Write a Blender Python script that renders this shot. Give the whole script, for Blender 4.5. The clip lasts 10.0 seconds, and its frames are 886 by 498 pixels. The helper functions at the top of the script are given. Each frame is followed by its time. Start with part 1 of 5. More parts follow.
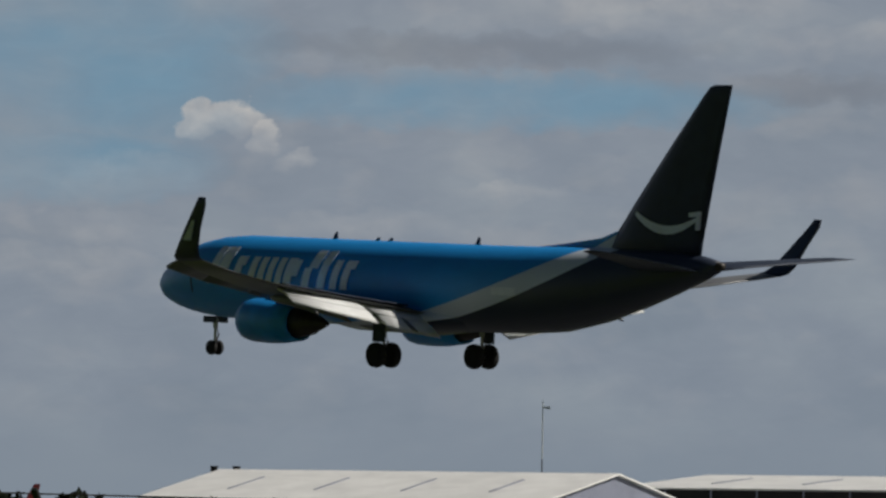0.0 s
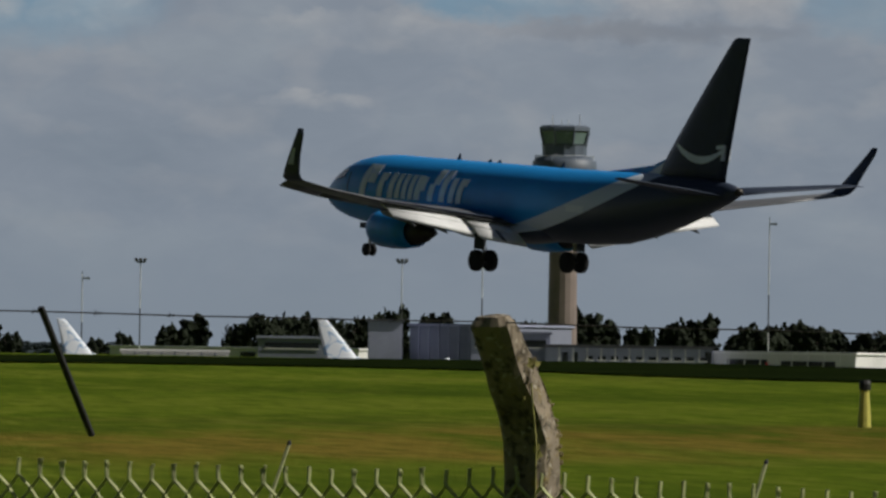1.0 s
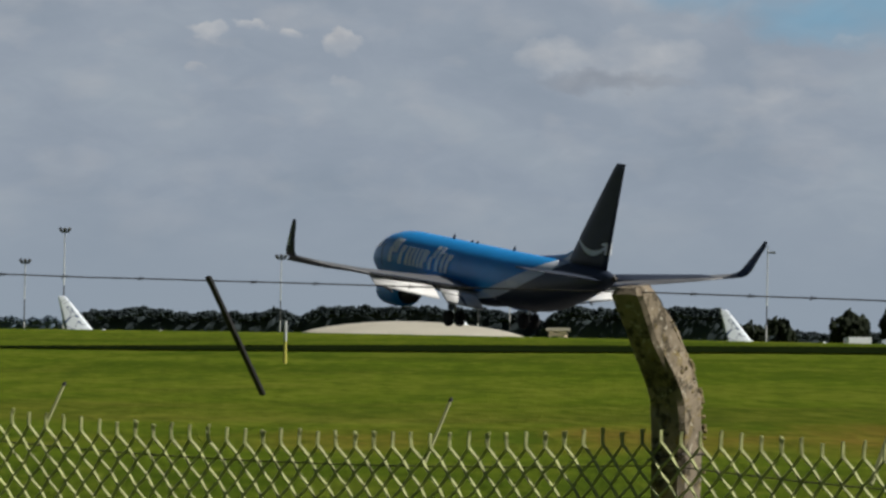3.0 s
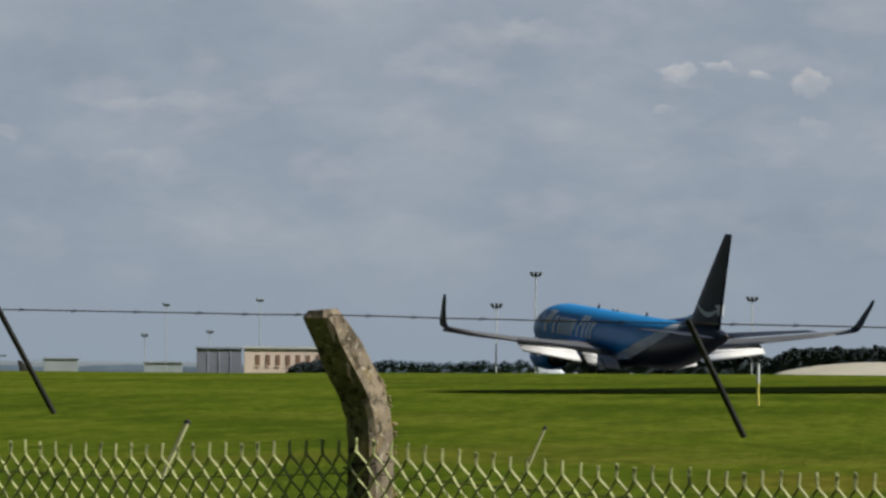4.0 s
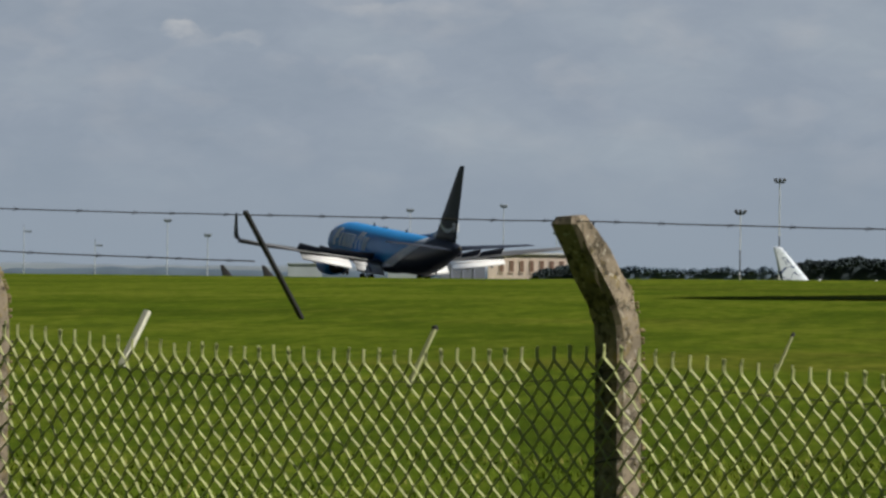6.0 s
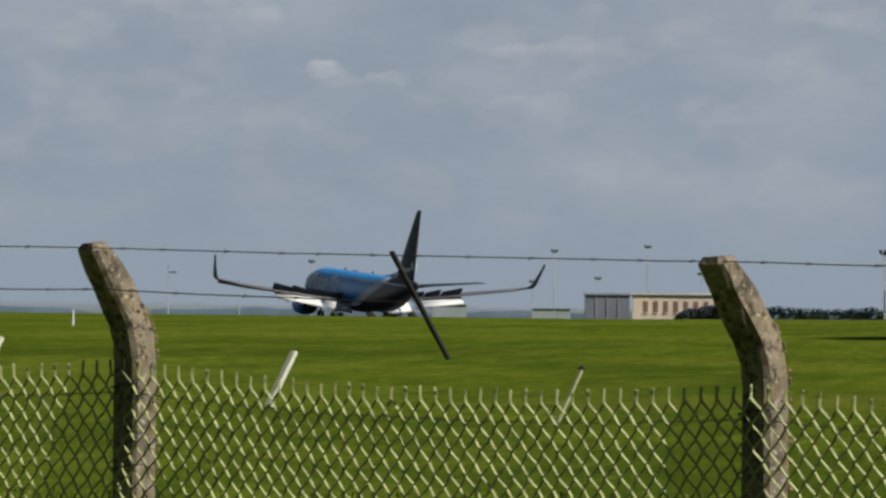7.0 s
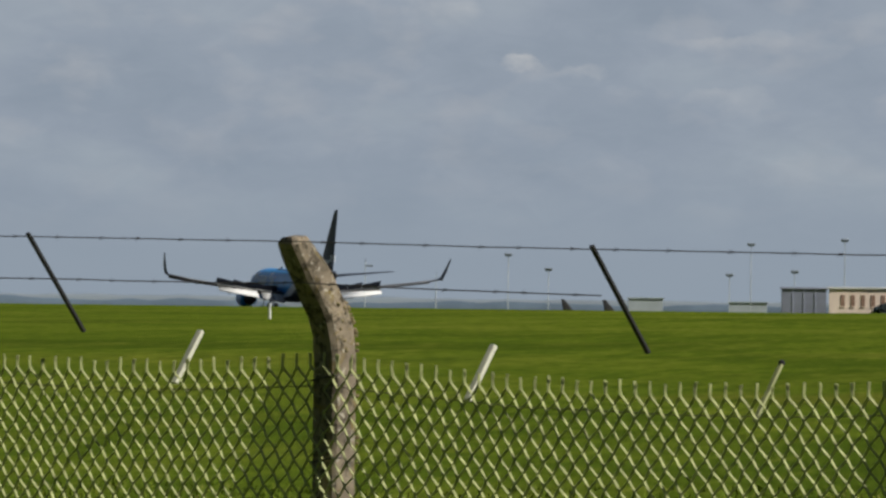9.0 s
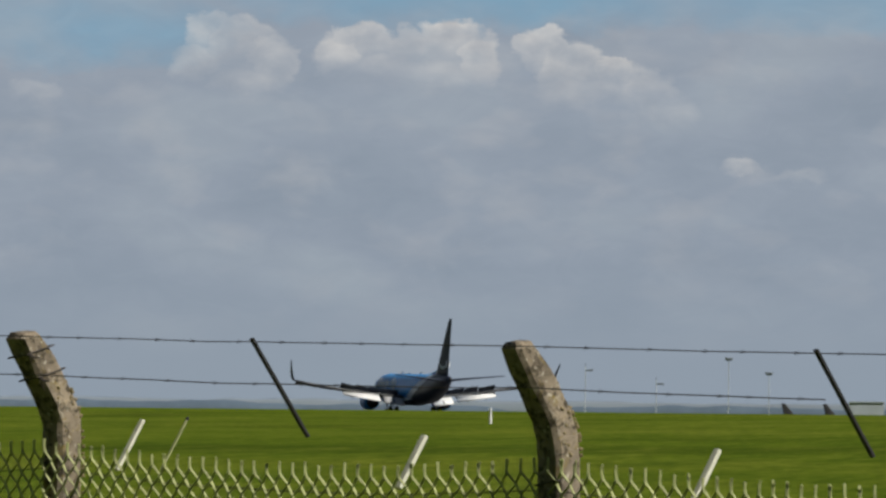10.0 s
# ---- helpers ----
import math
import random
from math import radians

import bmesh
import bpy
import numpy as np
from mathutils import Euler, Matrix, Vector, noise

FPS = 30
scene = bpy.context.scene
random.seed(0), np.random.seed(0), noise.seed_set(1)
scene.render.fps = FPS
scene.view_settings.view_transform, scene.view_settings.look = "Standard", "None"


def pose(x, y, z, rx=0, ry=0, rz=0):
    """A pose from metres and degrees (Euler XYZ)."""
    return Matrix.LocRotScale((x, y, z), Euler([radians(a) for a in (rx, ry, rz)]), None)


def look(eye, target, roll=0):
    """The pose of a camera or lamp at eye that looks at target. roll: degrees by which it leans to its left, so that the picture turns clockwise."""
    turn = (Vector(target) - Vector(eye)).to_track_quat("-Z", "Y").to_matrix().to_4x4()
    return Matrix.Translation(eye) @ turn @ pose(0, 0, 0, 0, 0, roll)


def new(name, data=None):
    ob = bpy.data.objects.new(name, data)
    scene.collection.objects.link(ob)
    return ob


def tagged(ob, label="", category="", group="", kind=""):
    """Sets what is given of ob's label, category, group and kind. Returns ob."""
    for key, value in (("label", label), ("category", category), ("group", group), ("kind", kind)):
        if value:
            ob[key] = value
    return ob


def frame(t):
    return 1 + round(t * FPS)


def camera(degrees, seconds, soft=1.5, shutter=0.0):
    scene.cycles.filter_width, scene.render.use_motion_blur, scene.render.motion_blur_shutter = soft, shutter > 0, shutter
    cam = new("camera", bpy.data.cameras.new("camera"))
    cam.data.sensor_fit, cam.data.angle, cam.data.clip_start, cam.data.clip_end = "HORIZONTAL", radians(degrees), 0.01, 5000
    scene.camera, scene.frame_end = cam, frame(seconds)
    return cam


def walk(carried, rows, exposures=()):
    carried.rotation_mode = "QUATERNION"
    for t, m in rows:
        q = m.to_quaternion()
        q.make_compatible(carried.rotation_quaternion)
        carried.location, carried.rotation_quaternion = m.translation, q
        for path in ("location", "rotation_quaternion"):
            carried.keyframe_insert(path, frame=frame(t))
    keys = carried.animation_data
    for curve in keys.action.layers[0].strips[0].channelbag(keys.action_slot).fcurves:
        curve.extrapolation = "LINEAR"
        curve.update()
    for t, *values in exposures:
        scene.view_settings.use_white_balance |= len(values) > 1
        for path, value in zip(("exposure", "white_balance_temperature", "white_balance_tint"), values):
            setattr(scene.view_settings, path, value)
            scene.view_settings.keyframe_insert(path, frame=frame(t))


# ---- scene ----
SUN_BEARING, SUN_HEIGHT = 131.0, 41.0
EYE = 1.0

# seconds, bearing east of the runway's direction, tilt and lean of the camera
CAM = [
    (0.0, 39.126, 2.359, 0.870),
    (0.2, 37.506, 1.963, 0.721),
    (0.4, 35.773, 1.607, 0.757),
    (0.6, 34.009, 1.241, 0.718),
    (0.8, 32.710, 1.049, 0.746),
    (1.0, 31.703, 0.916, 0.814),
    (1.3, 30.417, 0.801, 1.067),
    (1.5, 29.539, 0.919, 0.884),
    (1.6, 29.101, 0.961, 0.838),
    (1.9, 27.635, 1.011, 0.942),
    (2.0, 27.193, 0.987, 0.935),
    (2.2, 25.960, 0.901, 0.877),
    (3.3, 22.718, 0.861, 0.984),
    (3.5, 21.891, 1.051, 0.851),
    (4.0, 19.493, 1.034, 0.515),
    (4.5, 19.256, 0.811, 0.470),
    (5.0, 18.698, 0.550, 0.547),
    (5.2, 18.319, 0.439, 0.621),
    (6.3, 17.271, 0.209, 0.682),
    (6.5, 17.114, 0.264, 0.713),
    (7.0, 16.217, 0.547, 0.639),
    (7.5, 15.820, 0.840, 0.595),
    (8.0, 14.826, 0.779, 0.591),
    (8.5, 14.602, 0.526, 0.737),
    (9.0, 14.556, 0.475, 0.689),
    (9.5, 14.139, 1.297, 0.719),
    (10.0, 12.686, 1.339, 0.576),
]
JET = [
    (0.0, 234.6, 8.39, 2.80, -0.83),
    (0.4, 260.6, 7.33, 3.19, -1.13),
    (0.8, 286.6, 6.24, 3.38, -0.40),
    (1.0, 299.6, 5.81, 3.46, -0.07),
    (1.5, 332.3, 4.58, 3.45, 0.80),
    (2.0, 364.8, 3.56, 3.95, 0.93),
    (2.2, 377.8, 3.19, 4.31, 1.07),
    (3.3, 448.9, 1.45, 5.37, 1.06),
    (3.5, 461.7, 1.20, 5.16, 0.77),
    (4.0, 493.6, 0.31, 3.95, 0.03),
    (4.5, 525.6, 0.11, 3.76, -0.50),
    (5.0, 557.4, 0.25, 3.45, -0.26),
    (5.2, 570.1, 0.20, 3.51, 0.07),
    (6.3, 640.2, -0.14, 3.69, 0.73),
    (6.5, 652.9, -0.05, 3.35, 1.08),
    (7.0, 684.2, -0.12, 2.63, 0.92),
    (7.5, 715.0, -0.13, 2.19, 0.85),
    (8.0, 745.3, 0.04, 1.19, 0.60),
    (8.5, 775.0, 0.00, 0.82, 0.49),
    (9.0, 804.3, -0.11, 0.54, 0.51),
    (9.5, 833.0, -0.10, 0.44, 0.47),
    (10.0, 861.1, -0.03, 0.49, 0.16),
]


def polar(bearing, r):
    return r * math.sin(radians(bearing)), r * math.cos(radians(bearing))


def camera_pose(b, tilt, lean):
    x, y = polar(b, 0.4)
    ahead = (math.sin(radians(b)) * math.cos(radians(tilt)), math.cos(radians(b)) * math.cos(radians(tilt)), math.sin(radians(tilt)))
    return look((x, y, EYE), (x + 100 * ahead[0], y + 100 * ahead[1], EYE + 100 * ahead[2]), lean)


cam = camera(7.483, 10.0, soft=2.7)
walk(cam, [(t, camera_pose(b, p, r)) for t, b, p, r in CAM],
     exposures=[(0.0, -0.38), (1.0, -0.42), (2.2, -0.33), (3.3, 0.0), (10.0, -0.03)])

# ---- light
world = bpy.data.worlds.new("sky")
scene.world = world
world.use_nodes = True
wn = world.node_tree.nodes
wl = world.node_tree.links
sky = wn.new("ShaderNodeTexSky")
sky.sky_type, sky.sun_disc = "NISHITA", False
sky.sun_elevation, sky.sun_rotation = radians(SUN_HEIGHT), radians(SUN_BEARING)
wl.new(sky.outputs[0], wn["Background"].inputs[0])
wn["Background"].inputs[1].default_value = 0.018
sun_lamp = bpy.data.lights.new("sun", "SUN")
sun_lamp.energy, sun_lamp.angle, sun_lamp.color = 5.0, radians(0.6), (1.0, 0.95, 0.86)
sun = new("sun", sun_lamp)
sx, sy = polar(SUN_BEARING, 100 * math.cos(radians(SUN_HEIGHT)))
sun.matrix_world = look((sx, sy, 100 * math.sin(radians(SUN_HEIGHT))), (0, 0, 0))


# ---- materials
class Net:
    def __init__(self, name):
        self.m = bpy.data.materials.new(name)
        self.m.use_nodes = True
        self.t = self.m.node_tree
        self.b = self.t.nodes["Principled BSDF"]
        self.co = self.t.nodes.new("ShaderNodeTexCoord")

    def node(self, kind, **kw):
        n = self.t.nodes.new(kind)
        for k, v in kw.items():
            n.inputs[k].default_value = v
        return n

    def link(self, a, b):
        self.t.links.new(a, b)

    def mapped(self, size, where="Object"):
        mp = self.node("ShaderNodeMapping")
        mp.inputs["Scale"].default_value = size
        self.link(self.co.outputs[where], mp.inputs["Vector"])
        return mp.outputs[0]

    def noise(self, vec, scale, detail=4.0, rough=0.55, distort=0.0):
        n = self.node("ShaderNodeTexNoise", Scale=scale, Detail=detail, Roughness=rough, Distortion=distort)
        self.link(vec, n.inputs["Vector"])
        return n.outputs["Fac"]

    def ramp(self, fac, stops):
        r = self.t.nodes.new("ShaderNodeValToRGB")
        el = r.color_ramp.elements
        while len(el) < len(stops):
            el.new(0.5)
        for e, (p, c) in zip(el, stops):
            e.position, e.color = p, (*c, 1) if len(c) == 3 else c
        self.link(fac, r.inputs[0])
        return r.outputs[0]

    def mix(self, fac, a, b, mode="MIX"):
        m = self.t.nodes.new("ShaderNodeMix")
        m.data_type, m.blend_type = "RGBA", mode
        for s, v in ((m.inputs[0], fac), (m.inputs[6], a), (m.inputs[7], b)):
            if isinstance(v, (int, float)):
                s.default_value = v
            elif isinstance(v, tuple):
                s.default_value = (*v, 1)
            else:
                self.link(v, s)
        return m.outputs[2]

    def math(self, op, a, b=0.0, c=None):
        m = self.t.nodes.new("ShaderNodeMath")
        m.operation = op
        for s, v in zip(m.inputs, (a, b, c)):
            if v is None:
                continue
            if isinstance(v, (int, float)):
                s.default_value = v
            else:
                self.link(v, s)
        return m.outputs[0]

    def done(self, colour, rough=0.6, metal=0.0, bump=None, depth=0.02, spec=0.5):
        if isinstance(colour, tuple):
            self.b.inputs["Base Color"].default_value = (*colour, 1)
        else:
            self.link(colour, self.b.inputs["Base Color"])
        if isinstance(rough, (int, float)):
            self.b.inputs["Roughness"].default_value = rough
        else:
            self.link(rough, self.b.inputs["Roughness"])
        self.b.inputs["Metallic"].default_value = metal
        self.b.inputs["Specular IOR Level"].default_value = spec
        if bump is not None:
            bn = self.node("ShaderNodeBump", Distance=depth, Strength=0.7)
            self.link(bump, bn.inputs["Height"])
            self.link(bn.outputs[0], self.b.inputs["Normal"])
        return self.m


def worn(name, c, spread=0.25, scale=1.0, rough=0.6, metal=0.0, depth=0.004, spec=0.5, where="Object"):
    """A surface of one base colour with fine grain and larger stains."""
    n = Net(name)
    v = n.mapped((scale, scale, scale), where)
    fine, broad = n.noise(v, 14.0, 6), n.noise(v, 1.6, 5, 0.6, 0.4)
    lo, hi = tuple(x * (1 - spread) for x in c), tuple(min(1, x * (1 + spread)) for x in c)
    col = n.mix(n.math("MULTIPLY", fine, 0.35), n.ramp(broad, [(0.3, lo), (0.7, hi)]), tuple(x * (1 - 1.3 * spread) for x in c))
    rg = n.math("MULTIPLY_ADD", broad, 0.25, rough - 0.12)
    return n.done(col, rg, metal, fine, depth, spec)


def grass_material():
    n = Net("mown_grass")
    v = n.mapped((1, 1, 1))
    patch = n.noise(n.mapped((0.05, 0.018, 0.05)), 1.0, 6, 0.62, 0.8)
    # Noise drawn out along the camera's view so grazing sight shows mottles.
    mp = n.node("ShaderNodeMapping")
    mp.vector_type = "TEXTURE"
    mp.inputs["Scale"].default_value, mp.inputs["Rotation"].default_value = (2.2, 17.0, 5.0), (0, 0, radians(-24))
    n.link(n.co.outputs["Object"], mp.inputs["Vector"])
    streak = n.noise(mp.outputs[0], 1.0, 6, 0.62, 0.4)
    # Finer noise, likewise stretched along the view.
    mt = n.node("ShaderNodeMapping")
    mt.vector_type = "TEXTURE"
    mt.inputs["Scale"].default_value, mt.inputs["Rotation"].default_value = (0.45, 2.6, 0.6), (0, 0, radians(-20))
    n.link(n.co.outputs["Object"], mt.inputs["Vector"])
    tuft = n.noise(mt.outputs[0], 1.0, 6, 0.68, 0.3)
    blade = n.noise(v, 14.0, 4, 0.7)
    col = n.ramp(patch, [(0.30, (0.053, 0.084, 0.009)), (0.5, (0.098, 0.142, 0.013)), (0.70, (0.150, 0.178, 0.022))])
    col = n.mix(n.ramp(streak, [(0.48, (0, 0, 0)), (0.70, (0.42, 0.42, 0.42))]), col, (0.175, 0.195, 0.028))
    col = n.mix(n.ramp(streak, [(0.32, (0.42, 0.42, 0.42)), (0.5, (0, 0, 0))]), col, (0.040, 0.076, 0.010))
    dry = n.noise(n.mapped((0.03, 0.03, 0.03)), 1.0, 4, 0.6, 1.0)
    col = n.mix(n.ramp(dry, [(0.56, (0, 0, 0)), (0.72, (0.35, 0.35, 0.35))]), col, (0.17, 0.125, 0.035))
    sp = n.node("ShaderNodeSeparateXYZ")
    n.link(n.co.outputs["Object"], sp.inputs[0])
    ex = n.math("DIVIDE", n.math("SUBTRACT", sp.outputs[0], 55.0), 24.0)
    ey = n.math("DIVIDE", n.math("SUBTRACT", sp.outputs[1], 84.0), 13.0)
    worn_patch = n.math("SUBTRACT", 1.3, n.math("ADD", n.math("MULTIPLY", ex, ex), n.math("MULTIPLY", ey, ey)))
    worn_patch = n.math("MULTIPLY", worn_patch, n.math("MULTIPLY_ADD", streak, 2.0, -0.55))
    col = n.mix(n.ramp(worn_patch, [(0.1, (0, 0, 0)), (0.6, (0.7, 0.7, 0.7))]), col, (0.20, 0.125, 0.03))
    col = n.mix(n.ramp(tuft, [(0.34, (0.6, 0.6, 0.6)), (0.56, (0, 0, 0))]), col, (0.040, 0.070, 0.009))
    col = n.mix(n.ramp(tuft, [(0.56, (0, 0, 0)), (0.74, (0.55, 0.55, 0.55))]), col, (0.20, 0.21, 0.036))
    bump = n.math("ADD", n.math("MULTIPLY", tuft, 1.0), n.math("MULTIPLY", blade, 0.35))
    return n.done(col, 0.95, 0, bump, 0.22, 0.0)


# Near-black green that paints a cloud's shade onto the grass.
def cloud_shade_material():
    n = Net("cloud_shade_on_grass")
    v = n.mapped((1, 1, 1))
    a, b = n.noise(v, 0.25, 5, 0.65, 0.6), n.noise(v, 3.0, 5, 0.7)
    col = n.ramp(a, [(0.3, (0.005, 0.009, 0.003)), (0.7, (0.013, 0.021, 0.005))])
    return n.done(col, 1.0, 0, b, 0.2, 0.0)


def concrete_material():
    n = Net("lichened_concrete")
    v = n.mapped((1, 1, 1))
    big, mid, fine = n.noise(v, 5, 5, 0.6, 0.5), n.noise(v, 26, 5, 0.65, 0.3), n.noise(v, 130, 4, 0.6)
    col = n.ramp(big, [(0.3, (0.125, 0.105, 0.082)), (0.7, (0.34, 0.28, 0.205))])
    col = n.mix(n.ramp(mid, [(0.50, (0, 0, 0)), (0.62, (0.9, 0.9, 0.9))]), col, (0.045, 0.038, 0.026))
    lich = n.noise(v, 11, 5, 0.7, 1.0)
    col = n.mix(n.ramp(lich, [(0.57, (0, 0, 0)), (0.66, (0.85, 0.85, 0.85))]), col, (0.20, 0.15, 0.045))
    pale = n.noise(v, 34, 4, 0.6, 0.6)
    col = n.mix(n.ramp(pale, [(0.58, (0, 0, 0)), (0.66, (0.85, 0.85, 0.85))]), col, (0.44, 0.41, 0.34))
    return n.done(col, 0.95, 0, n.math("ADD", mid, n.math("MULTIPLY", fine, 0.5)), 0.005, 0.2)


def livery_material(name, front, band, rear, shift=0.0):
    """Fuselage paint: front colour, a pale sweep that climbs towards the tail, and the rear colour. x runs forward."""
    n = Net(name)
    sep = n.node("ShaderNodeSeparateXYZ")
    n.link(n.co.outputs["Object"], sep.inputs[0])
    x, z = sep.outputs[0], sep.outputs[2]
    up = n.math("SUBTRACT", z, 1.5)
    curve = n.math("MULTIPLY_ADD", n.math("SQRT", n.math("MAXIMUM", up, 0.0)), -8.9, 6.9 + shift)
    edge = n.math("SUBTRACT", curve, x)
    wide = n.math("MULTIPLY_ADD", up, -0.40, 3.5)
    is_band = n.math("MULTIPLY", edge, 12.0)
    is_rear = n.math("MULTIPLY", n.math("SUBTRACT", edge, wide), 12.0)
    grime = n.noise(n.mapped((0.35, 1.2, 1.2)), 1.0, 6, 0.6, 0.3)
    fr = n.mix(n.ramp(grime, [(0.35, (0, 0, 0)), (0.75, (0.5, 0.5, 0.5))]), front, tuple(c * 0.72 for c in front))
    c1 = n.node("ShaderNodeClamp")
    n.link(is_band, c1.inputs[0])
    c2 = n.node("ShaderNodeClamp")
    n.link(is_rear, c2.inputs[0])
    col = n.mix(c1.outputs[0], fr, band)
    col = n.mix(c2.outputs[0], col, rear)
    return n.done(col, n.math("MULTIPLY_ADD", grime, 0.2, 0.30), 0, None, 0, 0.4)


M_GRASS, M_CLOUD_SHADE, M_CONCRETE = grass_material(), cloud_shade_material(), concrete_material()
BLUE, DARK, PALE = (0.016, 0.295, 0.76), (0.032, 0.043, 0.070), (0.62, 0.69, 0.78)
M_HULL = livery_material("blue_livery", BLUE, PALE, DARK)
M_BLUE = worn("blue_paint", BLUE, 0.2, 0.5, 0.35)
M_DARK = worn("charcoal_paint", DARK, 0.25, 0.5, 0.5, spec=0.3)
M_WING = worn("wing_grey_paint", (0.13, 0.135, 0.145), 0.15, 0.5, 0.42)
M_FLAP = worn("flap_white_paint", (0.74, 0.75, 0.75), 0.10, 0.7, 0.45)
M_TYRE = worn("tyre_rubber", (0.012, 0.012, 0.013), 0.3, 3, 0.85)
M_METAL = worn("bare_metal", (0.42, 0.42, 0.43), 0.2, 3, 0.4, 0.9)
M_SOOT = worn("sooty_metal", (0.06, 0.055, 0.05), 0.3, 2, 0.5, 0.6)
M_GLASS = worn("dark_glazing", (0.015, 0.02, 0.025), 0.2, 1, 0.12)
# Reddish-brown panes with distance haze lifted into their colour.
M_BRONZE = worn("hazed_bronze_glazing", (0.30, 0.19, 0.145), 0.2, 1, 0.4)
M_MARK = worn("pale_marking_paint", (0.78, 0.84, 0.90), 0.08, 1, 0.5)
M_WHITE = worn("white_aircraft_paint", (0.74, 0.78, 0.84), 0.08, 0.3, 0.4)
M_RED = worn("red_tail_paint", (0.42, 0.03, 0.03), 0.15, 0.4, 0.4)
M_TARMAC = worn("runway_asphalt", (0.055, 0.055, 0.056), 0.25, 0.2, 0.9)
M_APRON = worn("apron_concrete", (0.34, 0.34, 0.33), 0.15, 0.08, 0.9)
M_WIRE = worn("weathered_fence_wire", (0.42, 0.445, 0.20), 0.4, 9, 0.6, 0.0)
M_BARB = worn("rusty_barbed_wire", (0.055, 0.045, 0.04), 0.3, 20, 0.8)
M_IRON = worn("black_iron", (0.012, 0.012, 0.014), 0.3, 20, 0.7)
M_BATTEN = worn("white_painted_batten", (0.62, 0.62, 0.50), 0.2, 12, 0.7)
M_MOSS = worn("yellow_brown_moss", (0.27, 0.22, 0.125), 0.45, 25, 0.95, 0, 0.004, 0.1)
M_TWIG = worn("grey_green_stake", (0.33, 0.35, 0.17), 0.3, 12, 0.8)
M_LEAF = worn("tree_foliage", (0.020, 0.027, 0.016), 0.45, 0.4, 0.9, 0, 0.05, 0.15)
M_BARK = worn("bark", (0.06, 0.05, 0.04), 0.3, 2, 0.95)
# Woodland green paled and blued to hold the distance haze.
M_WOOD_FAR = worn("haze_tinted_woodland", (0.050, 0.065, 0.073), 0.12, 0.03, 1.0, 0, 0.0, 0.0)
# Far land with distance haze mixed into its base colour.
M_HILL = worn("haze_tinted_land", (0.215, 0.255, 0.295), 0.14, 0.004, 0.95, 0, 0.0, 0.0)
# Warehouse walls paled towards the sky, so haze sits in the colour.
M_FARWALL = worn("haze_paled_cladding", (0.40, 0.45, 0.50), 0.2, 0.05, 0.8)
# Far trees whose base colour carries the haze.
M_FARTREE = worn("haze_tinted_foliage", (0.115, 0.155, 0.205), 0.2, 0.02, 0.95, 0, 0.1, 0.0)
# Far mast and lamp tones drawn towards the sky to paint in haze.
M_MASTFAR = worn("haze_toned_mast", (0.46, 0.50, 0.54), 0.15, 1, 0.6)
M_LAMPFAR = worn("grey_lamp_housing", (0.17, 0.20, 0.235), 0.15, 1, 0.6)
M_CLAD = worn("grey_blue_cladding", (0.22, 0.24, 0.315), 0.15, 0.15, 0.6)
M_CLAD2 = worn("violet_grey_cladding", (0.35, 0.375, 0.50), 0.15, 0.15, 0.55)
M_ROOF = worn("pale_metal_roof", (0.80, 0.80, 0.79), 0.12, 0.12, 0.5)
M_LOW = worn("off_white_render", (0.70, 0.70, 0.68), 0.15, 0.1, 0.8)
# Peach cladding, its base colour raised further for distance haze.
M_ORANGE = worn("peach_cladding", (0.90, 0.75, 0.64), 0.12, 0.1, 0.8)
M_SHAFT = worn("pinkish_tower_concrete", (0.23, 0.185, 0.168), 0.18, 0.12, 0.85)
M_DRUM = worn("tower_metal_cladding", (0.10, 0.125, 0.165), 0.15, 0.3, 0.5, 0.0)
M_CABGLASS = worn("green_cab_glass", (0.17, 0.24, 0.23), 0.15, 0.3, 0.25)
M_MASTW = worn("white_mast_paint", (0.56, 0.59, 0.62), 0.15, 1, 0.6)
M_MASTD = worn("dark_mast_paint", (0.06, 0.065, 0.07), 0.15, 1, 0.6)
M_YELLOW = worn("yellow_marker_paint", (0.55, 0.50, 0.10), 0.2, 5, 0.6)
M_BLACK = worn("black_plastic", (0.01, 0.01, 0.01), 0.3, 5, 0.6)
M_SAND = worn("pale_canvas_roof", (0.46, 0.44, 0.37), 0.12, 0.1, 0.8)


